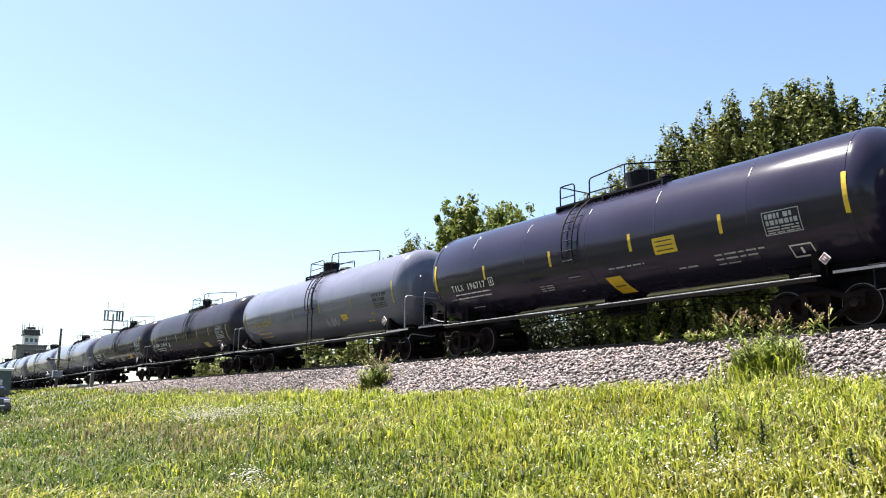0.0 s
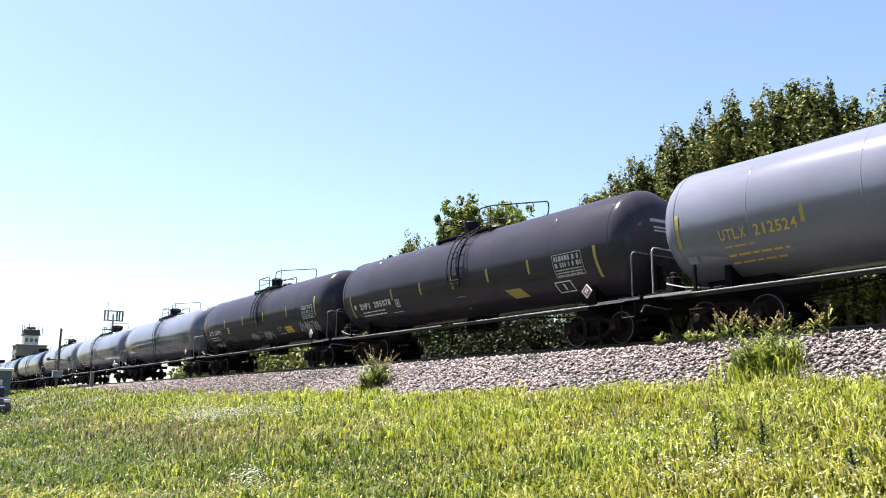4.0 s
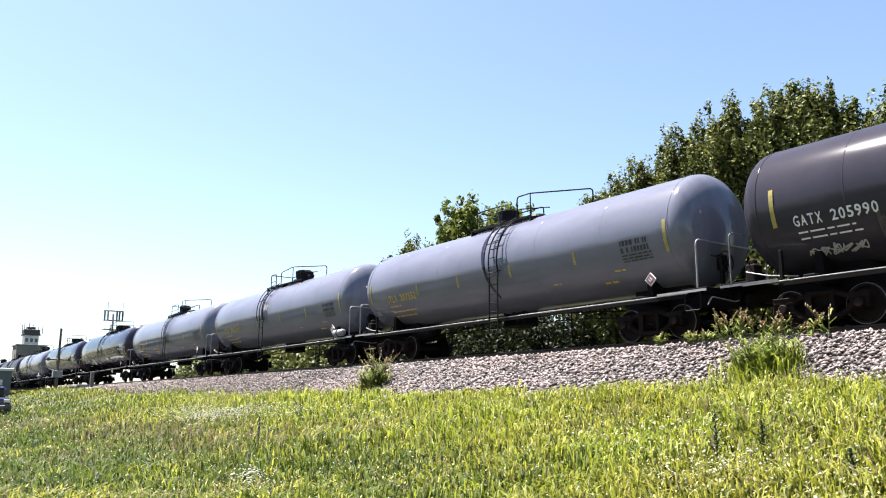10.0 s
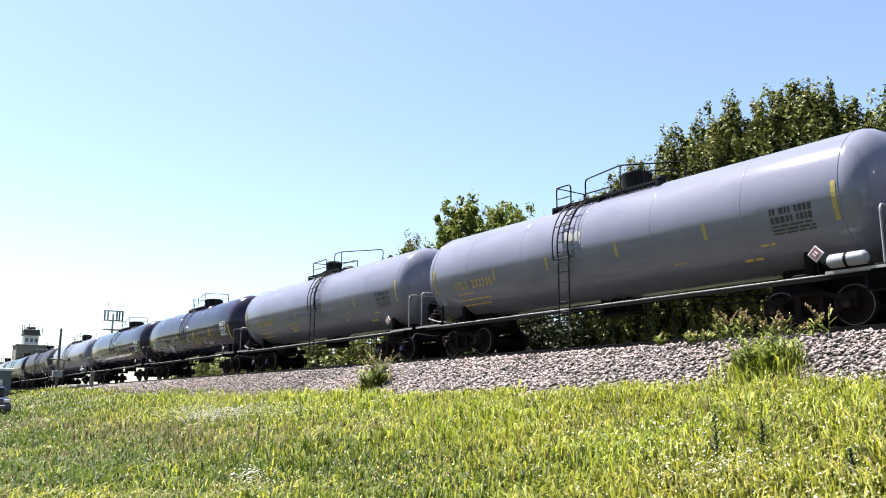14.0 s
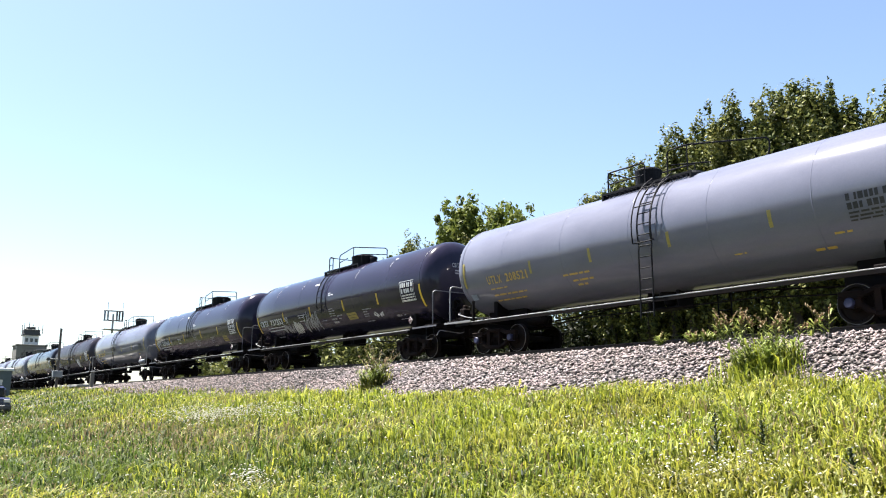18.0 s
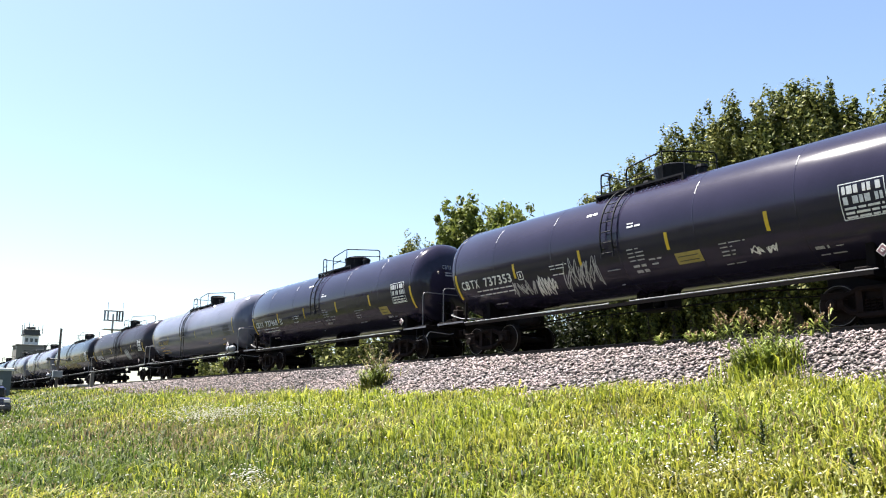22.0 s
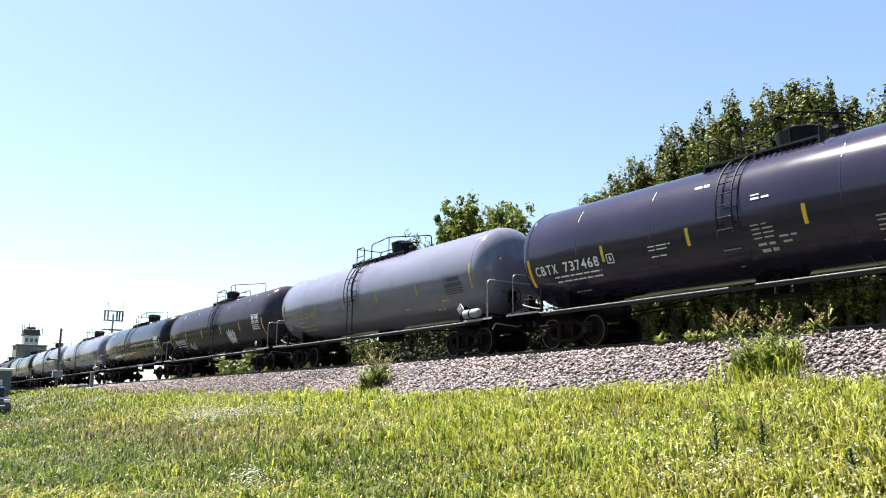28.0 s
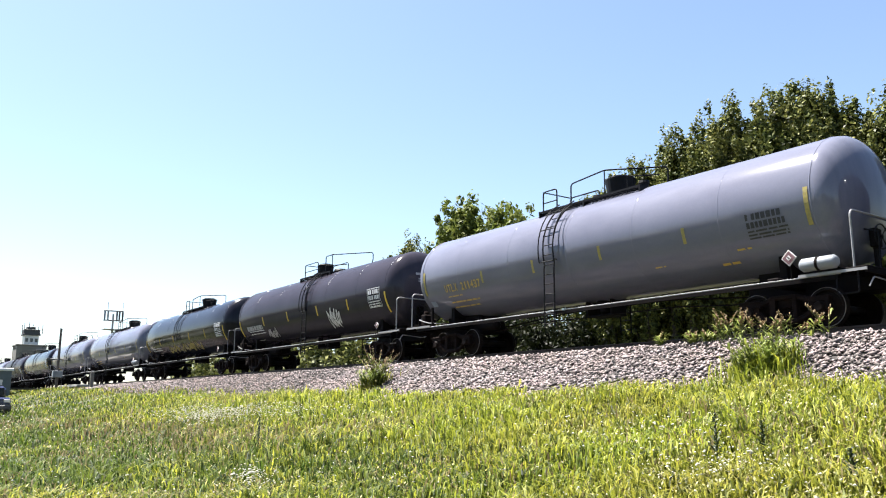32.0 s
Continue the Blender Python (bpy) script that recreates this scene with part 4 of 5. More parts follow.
def dress_black(car, mark, seed, paint_mark, extra=(), at=(-7.48, 0.27, 2.70), z=2.22, strips=(2.29, 2.74), ends=(1.93, 2.75), panel=(6.4, 7.25, 2.24, 2.92), first=-4.6):
    reflectors(car, (first, -1.62, 1.6, 4.53), strips[0], strips[1], M["yellow"], end_x=7.72, ez0=ends[0], ez1=ends[1])
    weld_glints(car)
    head_marks(car, mark)
    if mark:
        stencil(car, mark, at[0], z, at[1], paint_mark, at[2], "white stencilled car number")
        frame_mark(car, first + 0.12, first + 0.38, z, z + 0.26, M["white"])
    bars(car, [(-6.75, -4.8, z - 0.14, 0.036), (-6.7, -4.85, z - 0.27, 0.036)], M["white"])
    bars(car, [(-6.25, -5.62, z - 0.58, 0.022)], M["faint"])
    tag_panel(car, *panel, M["faint"] if first < -4.7 else M["white"], seed, label="white stencilled data panel")
    diamond(car, 7.15, 1.42, 0.20)
    for fn in extra:
        fn(car)


def build_train():
    # cars in order from the head of the stretch of train that is seen
    c = tank_car("black", 1.75, "black glossy tank car with white stencils, rolling on the line", "black", {})
    dress_black(c, "", 3, M["white"])

    c = tank_car("black", -16.62, "black glossy tank car with two square yellow panels", "black", {})
    dress_black(c, "TILX 196717", 4, M["white"], at=(-6.85, 0.20, 1.90), first=-4.88, strips=(2.43, 2.90), ends=(2.35, 3.25), panel=(5.75, 6.55, 2.22, 2.66), extra=(
        lambda k: plate(k, 2.38, 3.12, 2.22, 2.64, M["yellow"], "yellow notice panel", 0, 3),
        lambda k: plate(k, 0.42, 0.98, 1.47, 1.88, M["yellow"], "tilted yellow notice panel", -0.26, 1),
        lambda k: bars(k, [(-2.45, -1.85, 1.91, 0.02), (-2.45, -1.85, 1.85, 0.02), (-2.45, -1.9, 1.79, 0.02), (4.1, 5.5, 1.95, 0.035), (4.1, 5.3, 1.85, 0.035), (4.1, 4.8, 1.75, 0.025), (0.6, 1.9, 2.06, 0.035), (2.9, 3.5, 1.8, 0.03)], M["faint"]),
        lambda k: frame_mark(k, 6.10, 6.65, 1.66, 1.92, M["white"])))

    c = tank_car("grey", -35.06, "light grey tank car with a small yellow panel and sprayed loops", "grey", {"front": True})
    dress_grey(c, "UTLX 212524", 5, extra=(
        lambda k: plate(k, 3.0, 3.55, 1.95, 2.16, M["yellow"], "small yellow notice panel", 0, 1),
        lambda k: scrawl(k, 1.5, 2.6, 1.72, 2.15, M["faint"], 7, 4, 0.03)))

    c = tank_car("grey", -52.9, "black weathered tank car with white stencils and yellow panel", "matte", {"front": True, "short": True})
    reflectors(c, (-3.93, -1.88, 0.17, 2.2, 4.3), 2.34, 2.78, M["dull_yellow"], end_x=7.22, ez0=1.92, ez1=2.80)
    stencil(c, "SHPX 205078", -6.56, 2.20, 0.22, M["white"], 2.45, "white stencilled car number")
    card(c, -6.90, 2.33, 0.16, 0.16, M["white"])
    frame_mark(c, -3.80, -3.52, 2.07, 2.35, M["white"])
    bars(c, [(-6.49, -4.75, 2.04, 0.036), (-6.52, -4.72, 1.92, 0.036)], M["white"])
    bars(c, [(-4.22, -3.48, 1.88, 0.03)], M["faint"])
    head_marks(c)
    tag_panel(c, 5.5, 6.6, 2.12, 2.7, M["faint"], 9)
    plate(c, 3.1, 3.85, 1.72, 2.0, M["dull_yellow"], "yellow notice panel", -0.9, 0)
    frame_mark(c, 5.2, 5.9, 1.68, 1.98, M["white"])
    diamond(c, 6.9, 1.5)

    c = tank_car("grey", -70.9, "dark brown-black weathered tank car with sprayed tags", "matte", {"front": True, "short": True})
    reflectors(c, (-4.23, -1.52, 1.3, 4.2), 2.52, 2.98, M["dull_yellow"], end_x=7.32, ez0=2.32, ez1=3.2)
    stencil(c, "GATX 205990", -6.86, 2.27, 0.23, M["white"], 1.93, "white stencilled car number")
    bars(c, [(-6.82, -5.5, 2.11, 0.032), (-6.82, -5.4, 1.98, 0.032)], M["white"])
    scrawl(c, -6.85, -5.6, 1.62, 1.82, M["faint"], 21, 4, 0.03)
    frame_mark(c, -3.88, -3.62, 2.24, 2.54, M["white"])
    scrawl(c, -5.25, -4.6, 1.75, 2.3, M["dim"], 26, 3, 0.035, "ghost of a painted-over tag")
    scrawl(c, -3.95, -2.9, 1.72, 2.1, M["dim"], 27, 4, 0.035, "ghost of a painted-over tag")
    scrawl(c, -1.05, -0.15, 1.66, 2.08, M["faint"], 22, 5, 0.020)
    scrawl(c, 0.75, 1.75, 1.64, 2.1, M["faint"], 23, 4, 0.022)
    scrawl(c, 5.1, 7.0, 1.62, 2.25, M["faint"], 24, 6, 0.025)
    head_marks(c)
    plate(c, 3.55, 4.35, 1.80, 2.08, M["yellow"], "yellow notice panel", 0, 2)
    tag_panel(c, 5.95, 7.05, 2.30, 2.80, M["faint"], 25)
    bars(c, [(2.7, 3.3, 2.05, 0.03), (2.7, 3.1, 1.95, 0.03), (2.7, 3.4, 1.78, 0.035)], M["faint"])
    diamond(c, 7.05, 1.5)

    c = tank_car("grey", -89.0, "light grey tank car with gold stencils and yellow strips", "grey", {"front": True})
    dress_grey(c, "UTLX 207552", 31, extra=(lambda k: stain(k),))
    c = tank_car("grey", -107.05, "light grey tank car with a pale air reservoir at one end", "grey", {"air_tank": True})
    dress_grey(c, "UTLX 212710", 32, extra=(lambda k: scrawl(k, -0.9, -0.1, 2.95, 3.4, M["rail_grey"], 33, 3, 0.09, "scuffed bare patch"),))
    c = tank_car("grey", -125.04, "light grey tank car with gold stencils and blue bearing caps", "grey", {"blue_hub": True, "front": True})
    dress_grey(c, "UTLX 208521", 34, extra=(lambda k: bars(k, [(-2.9, -1.8, 2.1, 0.05), (-2.6, -1.7, 1.92, 0.05), (-2.5, -2.1, 1.8, 0.05)], M["gold"]),))

    for at, mark, seed in ((-143.25, "CBTX 737353", 41), (-161.7, "CBTX 737468", 42)):
        tagged_car = seed == 41
        c = tank_car("black", at, "black glossy tank car covered in white sprayed tags" if tagged_car else "black glossy tank car with white stencils and yellow panel", "black", {"mid": True})
        dress_black(c, mark, seed, M["white"])
        if tagged_car:
            plate(c, 1.72, 2.52, 1.90, 2.17, M["dull_yellow"], "yellow notice panel", 0, 2)
        else:
            plate(c, 5.10, 5.75, 1.88, 2.18, M["dull_yellow"], "yellow notice panel", 0, 2)
        bars(c, [(0.2, 0.62, 2.46, 0.03), (0.2, 0.76, 2.36, 0.03), (0.2, 0.76, 2.26, 0.03), (0.2, 0.72, 2.16, 0.03), (0.25, 0.7, 2.00, 0.06), (0.28, 0.72, 1.86, 0.07), (0.85, 1.28, 2.12, 0.04), (0.9, 1.2, 2.0, 0.04)], M["faint"])
        bars(c, [(3.1, 3.85, 2.19, 0.025), (3.1, 3.45, 2.10, 0.025), (3.1, 3.5, 2.0, 0.03), (3.08, 3.45, 1.92, 0.025), (3.05, 3.6, 1.73, 0.02), (5.42, 5.75, 1.75, 0.06), (5.9, 6.07, 1.76, 0.02), (5.45, 6.05, 1.63, 0.02)], M["faint"])
        bars(c, [(-2.95, -2.2, 2.43, 0.03), (-2.95, -2.3, 2.34, 0.025), (-2.9, -2.4, 2.17, 0.03)], M["white"])
        bars(c, [(-1.42, -0.98, 3.72, 0.07), (0.3, 0.6, 3.17, 0.03), (0.3, 0.78, 3.07, 0.05)], M["white"])
        if tagged_car:
            scrawl(c, -4.95, -3.95, 1.75, 2.2, M["faint"], 43, 4, 0.03)
            scrawl(c, -3.8, -3.05, 1.67, 2.25, M["white"], 44, 4, 0.03)
            scrawl(c, -2.55, -1.15, 1.64, 2.55, M["faint"], 45, 5, 0.026)
            scrawl(c, 3.88, 4.55, 1.84, 2.02, M["white"], 46, 4, 0.025)
    c = tank_car("grey", -180.15, "light grey tank car with gold stencils and pale air reservoir", "grey", {"air_tank": True})
    dress_grey(c, "UTLX 211437", 51)
    c = tank_car("grey", -198.4, "black weathered tank car with white tags", "matte", {"front": True})
    dress_black(c, "", 52, M["white"])
    bars(c, [(-6.9, -4.9, 2.15, 0.22)], M["faint"])
    scrawl(c, 2.4, 3.4, 1.65, 2.6, M["white"], 53, 3, 0.05)
    scrawl(c, -4.6, -3.6, 1.65, 2.1, M["faint"], 54, 3, 0.05)
    tail = (("black", "glossy", "black glossy tank car with faint yellow tags"), ("grey", "grey", "light grey tank car far down the line"), ("grey", "grey", "light grey tank car far down the line"),
            ("black", "glossy", "black glossy tank car far down the line"), ("grey", "matte", "dark weathered tank car far down the line"), ("grey", "grey", "light grey tank car far down the line"),
            ("grey", "grey", "light grey tank car far down the line"))
    for i, (kind, paint, label) in enumerate(tail):
        c = tank_car(kind, -216.55 - 18.2 * i, label, paint, {"air_tank": i == 1, "front": i in (2, 4)})
        if paint == "grey":
            dress_grey(c, "", 60 + i)
        else:
            dress_black(c, "", 60 + i, M["white"])
            scrawl(c, -3.0, 3.0, 1.65, 2.2, M["dull_yellow"] if i == 0 else M["faint"], 70 + i, 8, 0.06)


def stain(car):
    """A dark spill that ran down the flank beside the ladder."""
    bm = bmesh.new()
    ribbon_on_tank(bm, [(-0.25 + 0.55 * t * t, 4.30 - 2.5 * t) for t in [i / 14 for i in range(15)]], 0.13)
    part("spill_stain", bm, M["black"], car, "dark run of spilled oil")


def weld_glints(car):
    """Painted glints: pale arcs where the weld rings would catch the sun."""
    for k, x in enumerate((-5.6, -2.8, -0.1, 2.5, 5.3, 7.76)):
        link("scuff", cached(("scuff", x), lambda: mesh_from(sheet_on_tank(bmesh.new(), x - 0.011, x + 0.011, 3.62 + 0.10 * (k % 3), 3.98, 0.010, 0.0), "scuff", M["faint"])), car)


def head_letters(car, words, z=3.40, height=0.16, width=1.10):
    """The car's number on the domed end of the tank."""
    step = width / (len(words) - 0.15)
    for i, ch in enumerate(words):
        if ch != " ":
            me = glyph(ch, -0.55 + i * step, z, height, M["faint"], step * 0.80)
            for v in me.vertices:
                y, zz = v.co.x, ZC + (v.co.z - ZC)
                rr = min(1.0, math.hypot(y, zz - ZC) / R)
                v.co = (HALF + 0.72 * math.sqrt(1 - rr * rr) + 0.014, y, zz)
            link("stencil_letter", me, car, None, "small white stencilled number")


def head_marks(car, number=""):
    """Small lines of writing on the end of the tank."""
    if number:
        head_letters(car, number)
    for i, (y0, y1, z, h) in enumerate(((-0.55, 0.35, 3.42, 0.10), (-0.45, 0.30, 3.24, 0.05), (-0.45, 0.15, 3.14, 0.05))):
        if number and i == 0:
            continue

        def build():
            bm = bmesh.new()
            last = None
            for j in range(7):
                y = y0 + (y1 - y0) * j / 6
                row = []
                for zz in (z, z + h):
                    rr = min(1.0, math.hypot(y, zz - ZC) / R)
                    row.append(bm.verts.new((HALF + 0.72 * math.sqrt(1 - rr * rr) + 0.012, y, zz)))
                if last:
                    bm.faces.new((last[0], row[0], row[1], last[1]))
                last = row
            return mesh_from(bm, "head_mark", M["faint"])
        link("head_mark", cached(("head_mark", i), build), car)


def frame_mark(car, x0, x1, z0, z1, material):
    bm = bmesh.new()
    w = 0.028
    for a in ((x0, x1, z0, z0 + w), (x0, x1, z1 - w, z1), (x0, x0 + w, z0 + w, z1 - w), (x1 - w, x1, z0 + w, z1 - w), ((x0 + x1) / 2 - 0.03, (x0 + x1) / 2 + 0.03, z0 + 0.07, z1 - 0.07)):
        sheet_on_tank(bm, *a, 0.008)
    part("stencil_frame", bm, material, car)


build_train()


# ---- trees and shrubs ----
def leaf_cloud(rng, centres, radii, n, size, up=0.25):
    """Leaves as bent four-cornered blades, thick on the outside of the lobes."""
    k = rng.integers(0, len(centres), n)
    v = rng.normal(size=(n, 3))
    v /= np.linalg.norm(v, axis=1)[:, None]
    rad = rng.random(n) ** 0.45
    p = centres[k] + v * radii[k] * rad[:, None]
    nrm = v + rng.normal(0, 0.55, (n, 3)) + np.array([0, 0, up])
    nrm /= np.linalg.norm(nrm, axis=1)[:, None]
    t = np.cross(nrm, rng.normal(size=(n, 3)))
    t /= np.linalg.norm(t, axis=1)[:, None] + 1e-9
    b = np.cross(nrm, t)
    s = size * rng.uniform(0.6, 1.3, n)[:, None]
    q = np.stack([p - t * s, p - b * s * 0.5 + nrm * s * 0.12, p + t * s, p + b * s * 0.5 + nrm * s * 0.12], 1)
    f = np.arange(4 * n).reshape(n, 4)
    return q.reshape(-1, 3), f


def tree(seed, h, spread, leaf, n_leaf, material, label, name="tree", base=0.22, pointed=1.0, leaders=0):
    """A tapered trunk with limbs, and a crown of leaf lobes round the limb ends."""
    rng = np.random.default_rng(seed)
    ob = tagged(new(name), label, "tree" if name == "tree" else "shrub", "trees behind the line" if name == "tree" else "shrubs behind the line")
    bm = bmesh.new()
    r0 = h * 0.016 + 0.03
    trunk = [(0.25 * math.sin(2.2 * t + seed) * t, 0.2 * math.sin(1.7 * t + 2 * seed) * t, h * 0.93 * t) for t in [i / 8 for i in range(9)]]
    add_tube(bm, [(0, 0, -0.5)] + trunk[1:], [r0 * 1.25] + [r0 * (1 - 0.85 * i / 8) for i in range(1, 9)], 8)
    part("trunk", bm, M["bark"], ob)
    centres, radii = [], []
    limbs = int(9 + spread * 4)
    for i in range(limbs):
        t = base + (0.98 - base) * (i + 0.5) / limbs
        a = i * 2.4 + rng.uniform(-0.5, 0.5)
        k = min(int(t * 8), 7)
        p0 = Vector(trunk[k])
        reach = spread * (math.sin(math.pi * min(max((t - base) / (1 - base), 0.04), 0.97) ** 0.75) ** 0.8) * rng.uniform(0.65, 1.1)
        p1 = p0 + Vector((math.cos(a) * reach * 0.6, math.sin(a) * reach * 0.6, 0.06 * h))
        p2 = p0 + Vector((math.cos(a) * reach, math.sin(a) * reach, 0.12 * h))
        part("limb", tube([p0, p1, p2], [r0 * 0.4 * (1.1 - t), r0 * 0.3 * (1.1 - t), 0.012], 5), M["bark"], ob)
        for j in range(19):
            w = rng.uniform(0.30, 1.08)
            c = p0.lerp(p2, w)
            centres.append((c.x + rng.normal(0, 0.42), c.y + rng.normal(0, 0.42), c.z + rng.normal(0, 0.5)))
            q = rng.uniform(0.16, 0.36) * (0.55 + 0.25 * spread)
            radii.append((q, q, q * rng.uniform(1.2, 2.2) * pointed))
    # upright leaders that taper to the spires of the outline
    for i in range(leaders):
        a, r = 2.4 * i, spread * 0.62 * math.sqrt((i + 0.3) / leaders)
        top, x0, y0 = h * (1.0 - 0.16 * (i / leaders) - (0.05 * rng.random() if i else 0)), r * math.cos(a), r * math.sin(a)
        part("limb", tube([(x0 * 0.5, y0 * 0.5, top * 0.62), (x0, y0, top * 0.8), (x0 * 1.05, y0 * 1.05, top - 0.1)], [0.05, 0.03, 0.01], 5), M["bark"], ob)
        for j in range(15):
            w = j / 14
            q = 0.09 + 0.30 * (1 - w) ** 0.8
            centres.append((x0 + rng.normal(0, 0.10), y0 + rng.normal(0, 0.10), top - 0.16 - 2.9 * (1 - w) + rng.normal(0, 0.05)))
            radii.append((q, q, q * 1.5))
    v, f = leaf_cloud(rng, np.array(centres), np.array(radii), n_leaf, leaf)
    link("crown", mesh_np("crown", v, f, material), ob, None, "uneven leafy crown")
    return ob


def place(ob, x, y, turn, scale):
    c = copy_thing(ob, pose(x, y, float(ground_z(x, y)) - 0.1, 0, 0, turn))
    c.scale = (scale, scale, scale)
    return c


def build_trees():
    kinds = [tree(101, 12.5, 1.7, 0.100, 17500, M["leaf"], "tall green leafy tree behind the railway line", pointed=1.5, base=0.27, leaders=6),
             tree(102, 13.5, 1.3, 0.100, 16500, M["leaf"], "tall upright green tree behind the railway line", pointed=1.8, base=0.27, leaders=4),
             tree(103, 11.5, 2.1, 0.105, 17000, M["leaf"], "broad green leafy tree behind the railway line", pointed=1.2, base=0.27, leaders=8),
             tree(104, 12.0, 2.2, 0.17, 11000, M["leaf_pale"], "pale green large-leaved tree behind the line")]
    tops = [max(v.co.z for v in [o for o in k.children if o.name.startswith("crown")][0].data.vertices) for k in kinds]

    def grow(k, x, y, top, turn):
        place(kinds[k], x, y, turn, (top - float(ground_z(x, y))) / tops[k])

    # the row of upright trees, spire by spire, and a lower row behind it
    row = ((0, -29.5, 8.9), (2, -28.7, 9.5), (0, -27.6, 9.6), (2, -26.4, 9.7), (0, -25.2, 10.6), (1, -24.3, 10.9), (0, -23.0, 11.3), (1, -22.2, 11.0), (1, -21.5, 11.4), (1, -20.5, 11.75), (1, -19.5, 11.4),
           (0, -17.8, 11.85), (1, -17.3, 11.75), (0, -16.8, 11.45), (1, -16.0, 10.8), (1, -15.4, 10.3), (0, -14.7, 9.9), (0, -13.7, 9.8), (2, -12.4, 9.7), (0, -10.9, 9.7), (2, -9.2, 9.6), (0, -7.4, 9.6))
    for i, (k, x, top) in enumerate(row):
        grow(k, x, 11.5 + 0.35 * math.sin(2.7 * i), top, 47 * i)
    for i, x in enumerate((-30.3, -28.0, -25.6, -23.4, -21.2, -19.0, -15.0, -12.5, -9.8)):
        grow(2, x, 14.0 + 0.5 * math.sin(3.1 * i), 9.0 if x < -26 else 10.2, 31 * x)
    for k, x, top in ((3, -35.7, 10.2), (3, -37.2, 10.7), (3, -39.4, 11.5), (3, -41.2, 11.6), (2, -38.2, 8.6), (0, -46.9, 10.3), (2, -48.8, 9.2), (2, -44.4, 8.8), (0, -54.8, 8.7), (2, -60.6, 8.6), (1, -66.0, 8.2)):
        grow(k, x, 11.6, top, 53 * x)
    for k in kinds:
        for o in list(k.children_recursive) + [k]:
            bpy.data.objects.remove(o)
    # understory shrubs, their leaf colour darkened to stand for tree shade
    shrubs = [tree(201, 2.6, 1.5, 0.10, 3000, M["leaf_shaded"], "dense green shrub at the foot of the trees", "shrub", 0.05),
              tree(202, 3.2, 1.6, 0.10, 3200, M["leaf_shaded"], "dense green shrub at the foot of the trees", "shrub", 0.05)]
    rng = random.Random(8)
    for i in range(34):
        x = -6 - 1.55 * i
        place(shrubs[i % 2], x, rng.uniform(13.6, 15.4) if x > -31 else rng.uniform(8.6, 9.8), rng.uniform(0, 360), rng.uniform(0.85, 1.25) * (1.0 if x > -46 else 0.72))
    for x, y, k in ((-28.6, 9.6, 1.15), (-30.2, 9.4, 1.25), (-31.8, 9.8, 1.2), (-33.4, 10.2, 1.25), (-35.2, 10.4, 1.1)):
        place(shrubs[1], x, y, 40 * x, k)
    for k in shrubs:
        for o in list(k.children_recursive) + [k]:
            bpy.data.objects.remove(o)
    hedge = [tree(203, 4.2, 2.0, 0.20, 1500, M["leaf"], "dark hedge bush far behind the line", "shrub", 0.05), tree(204, 4.2, 2.0, 0.17, 2600, M["leaf_shaded"], "dense bush under the trees, with shade put into its leaf colour", "shrub", 0.05)]
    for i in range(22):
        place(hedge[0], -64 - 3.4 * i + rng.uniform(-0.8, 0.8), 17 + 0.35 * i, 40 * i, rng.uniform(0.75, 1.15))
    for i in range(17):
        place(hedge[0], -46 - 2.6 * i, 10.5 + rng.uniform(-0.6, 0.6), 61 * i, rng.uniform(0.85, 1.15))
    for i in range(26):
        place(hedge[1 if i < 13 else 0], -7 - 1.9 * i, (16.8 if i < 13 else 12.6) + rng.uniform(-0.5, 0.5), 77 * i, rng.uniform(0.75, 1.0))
    for k in hedge:
        for o in list(k.children_recursive) + [k]:
            bpy.data.objects.remove(o)
    bare = tagged(new("bare_sapling"), "leafless thin sapling between the trees", "tree")
    bare.location = (-31.8, 11.5, float(ground_z(-31.8, 11.5)) - 0.1)
    part("trunk", tube([(0, 0, -0.4), (0.1, 0, 5), (0.0, 0.1, 9.2)], [0.09, 0.06, 0.015], 6), M["bark"], bare)
    for i in range(9):
        z, a = 6.2 + 0.32 * i, 2.1 * i
        part("limb", tube([(0.05, 0.05, z), (0.5 * math.cos(a), 0.5 * math.sin(a), z + 0.7), (0.7 * math.cos(a), 0.7 * math.sin(a), z + 1.4)], [0.03, 0.02, 0.006], 5), M["bark"], bare)


def build_belt():
    """Unseen tree belt across the meadow, mirrored in glossy tanks and blocking low sky."""
    rng = np.random.default_rng(77)
    n = 160
    x = rng.uniform(-330, 130, n)
    c = np.stack([x, -60 + rng.uniform(-5, 5, n), rng.uniform(0, 11, n)], -1)
    r = np.stack([rng.uniform(3, 6, n), rng.uniform(3, 5, n), rng.uniform(3, 6, n)], -1)
    v, f = leaf_cloud(rng, c, r, 14000, 0.9)
    far = np.stack([rng.uniform(-520, -30, n), 118 + rng.uniform(-6, 6, n), rng.uniform(-1, 4, n)], -1)
    v2, f2 = leaf_cloud(rng, far, r * np.array([1.2, 1, 0.6]), 16000, 0.9)
    tagged(new("far_trees", mesh_np("far_trees", v2, f2, M["leaf"])), "low belt of trees far behind the line", "trees", kind="stuff")
    tagged(new("tree_belt", mesh_np("tree_belt", v, f, M["leaf"])), "unseen belt of trees across the meadow", "trees", kind="stuff")


build_trees()
build_belt()


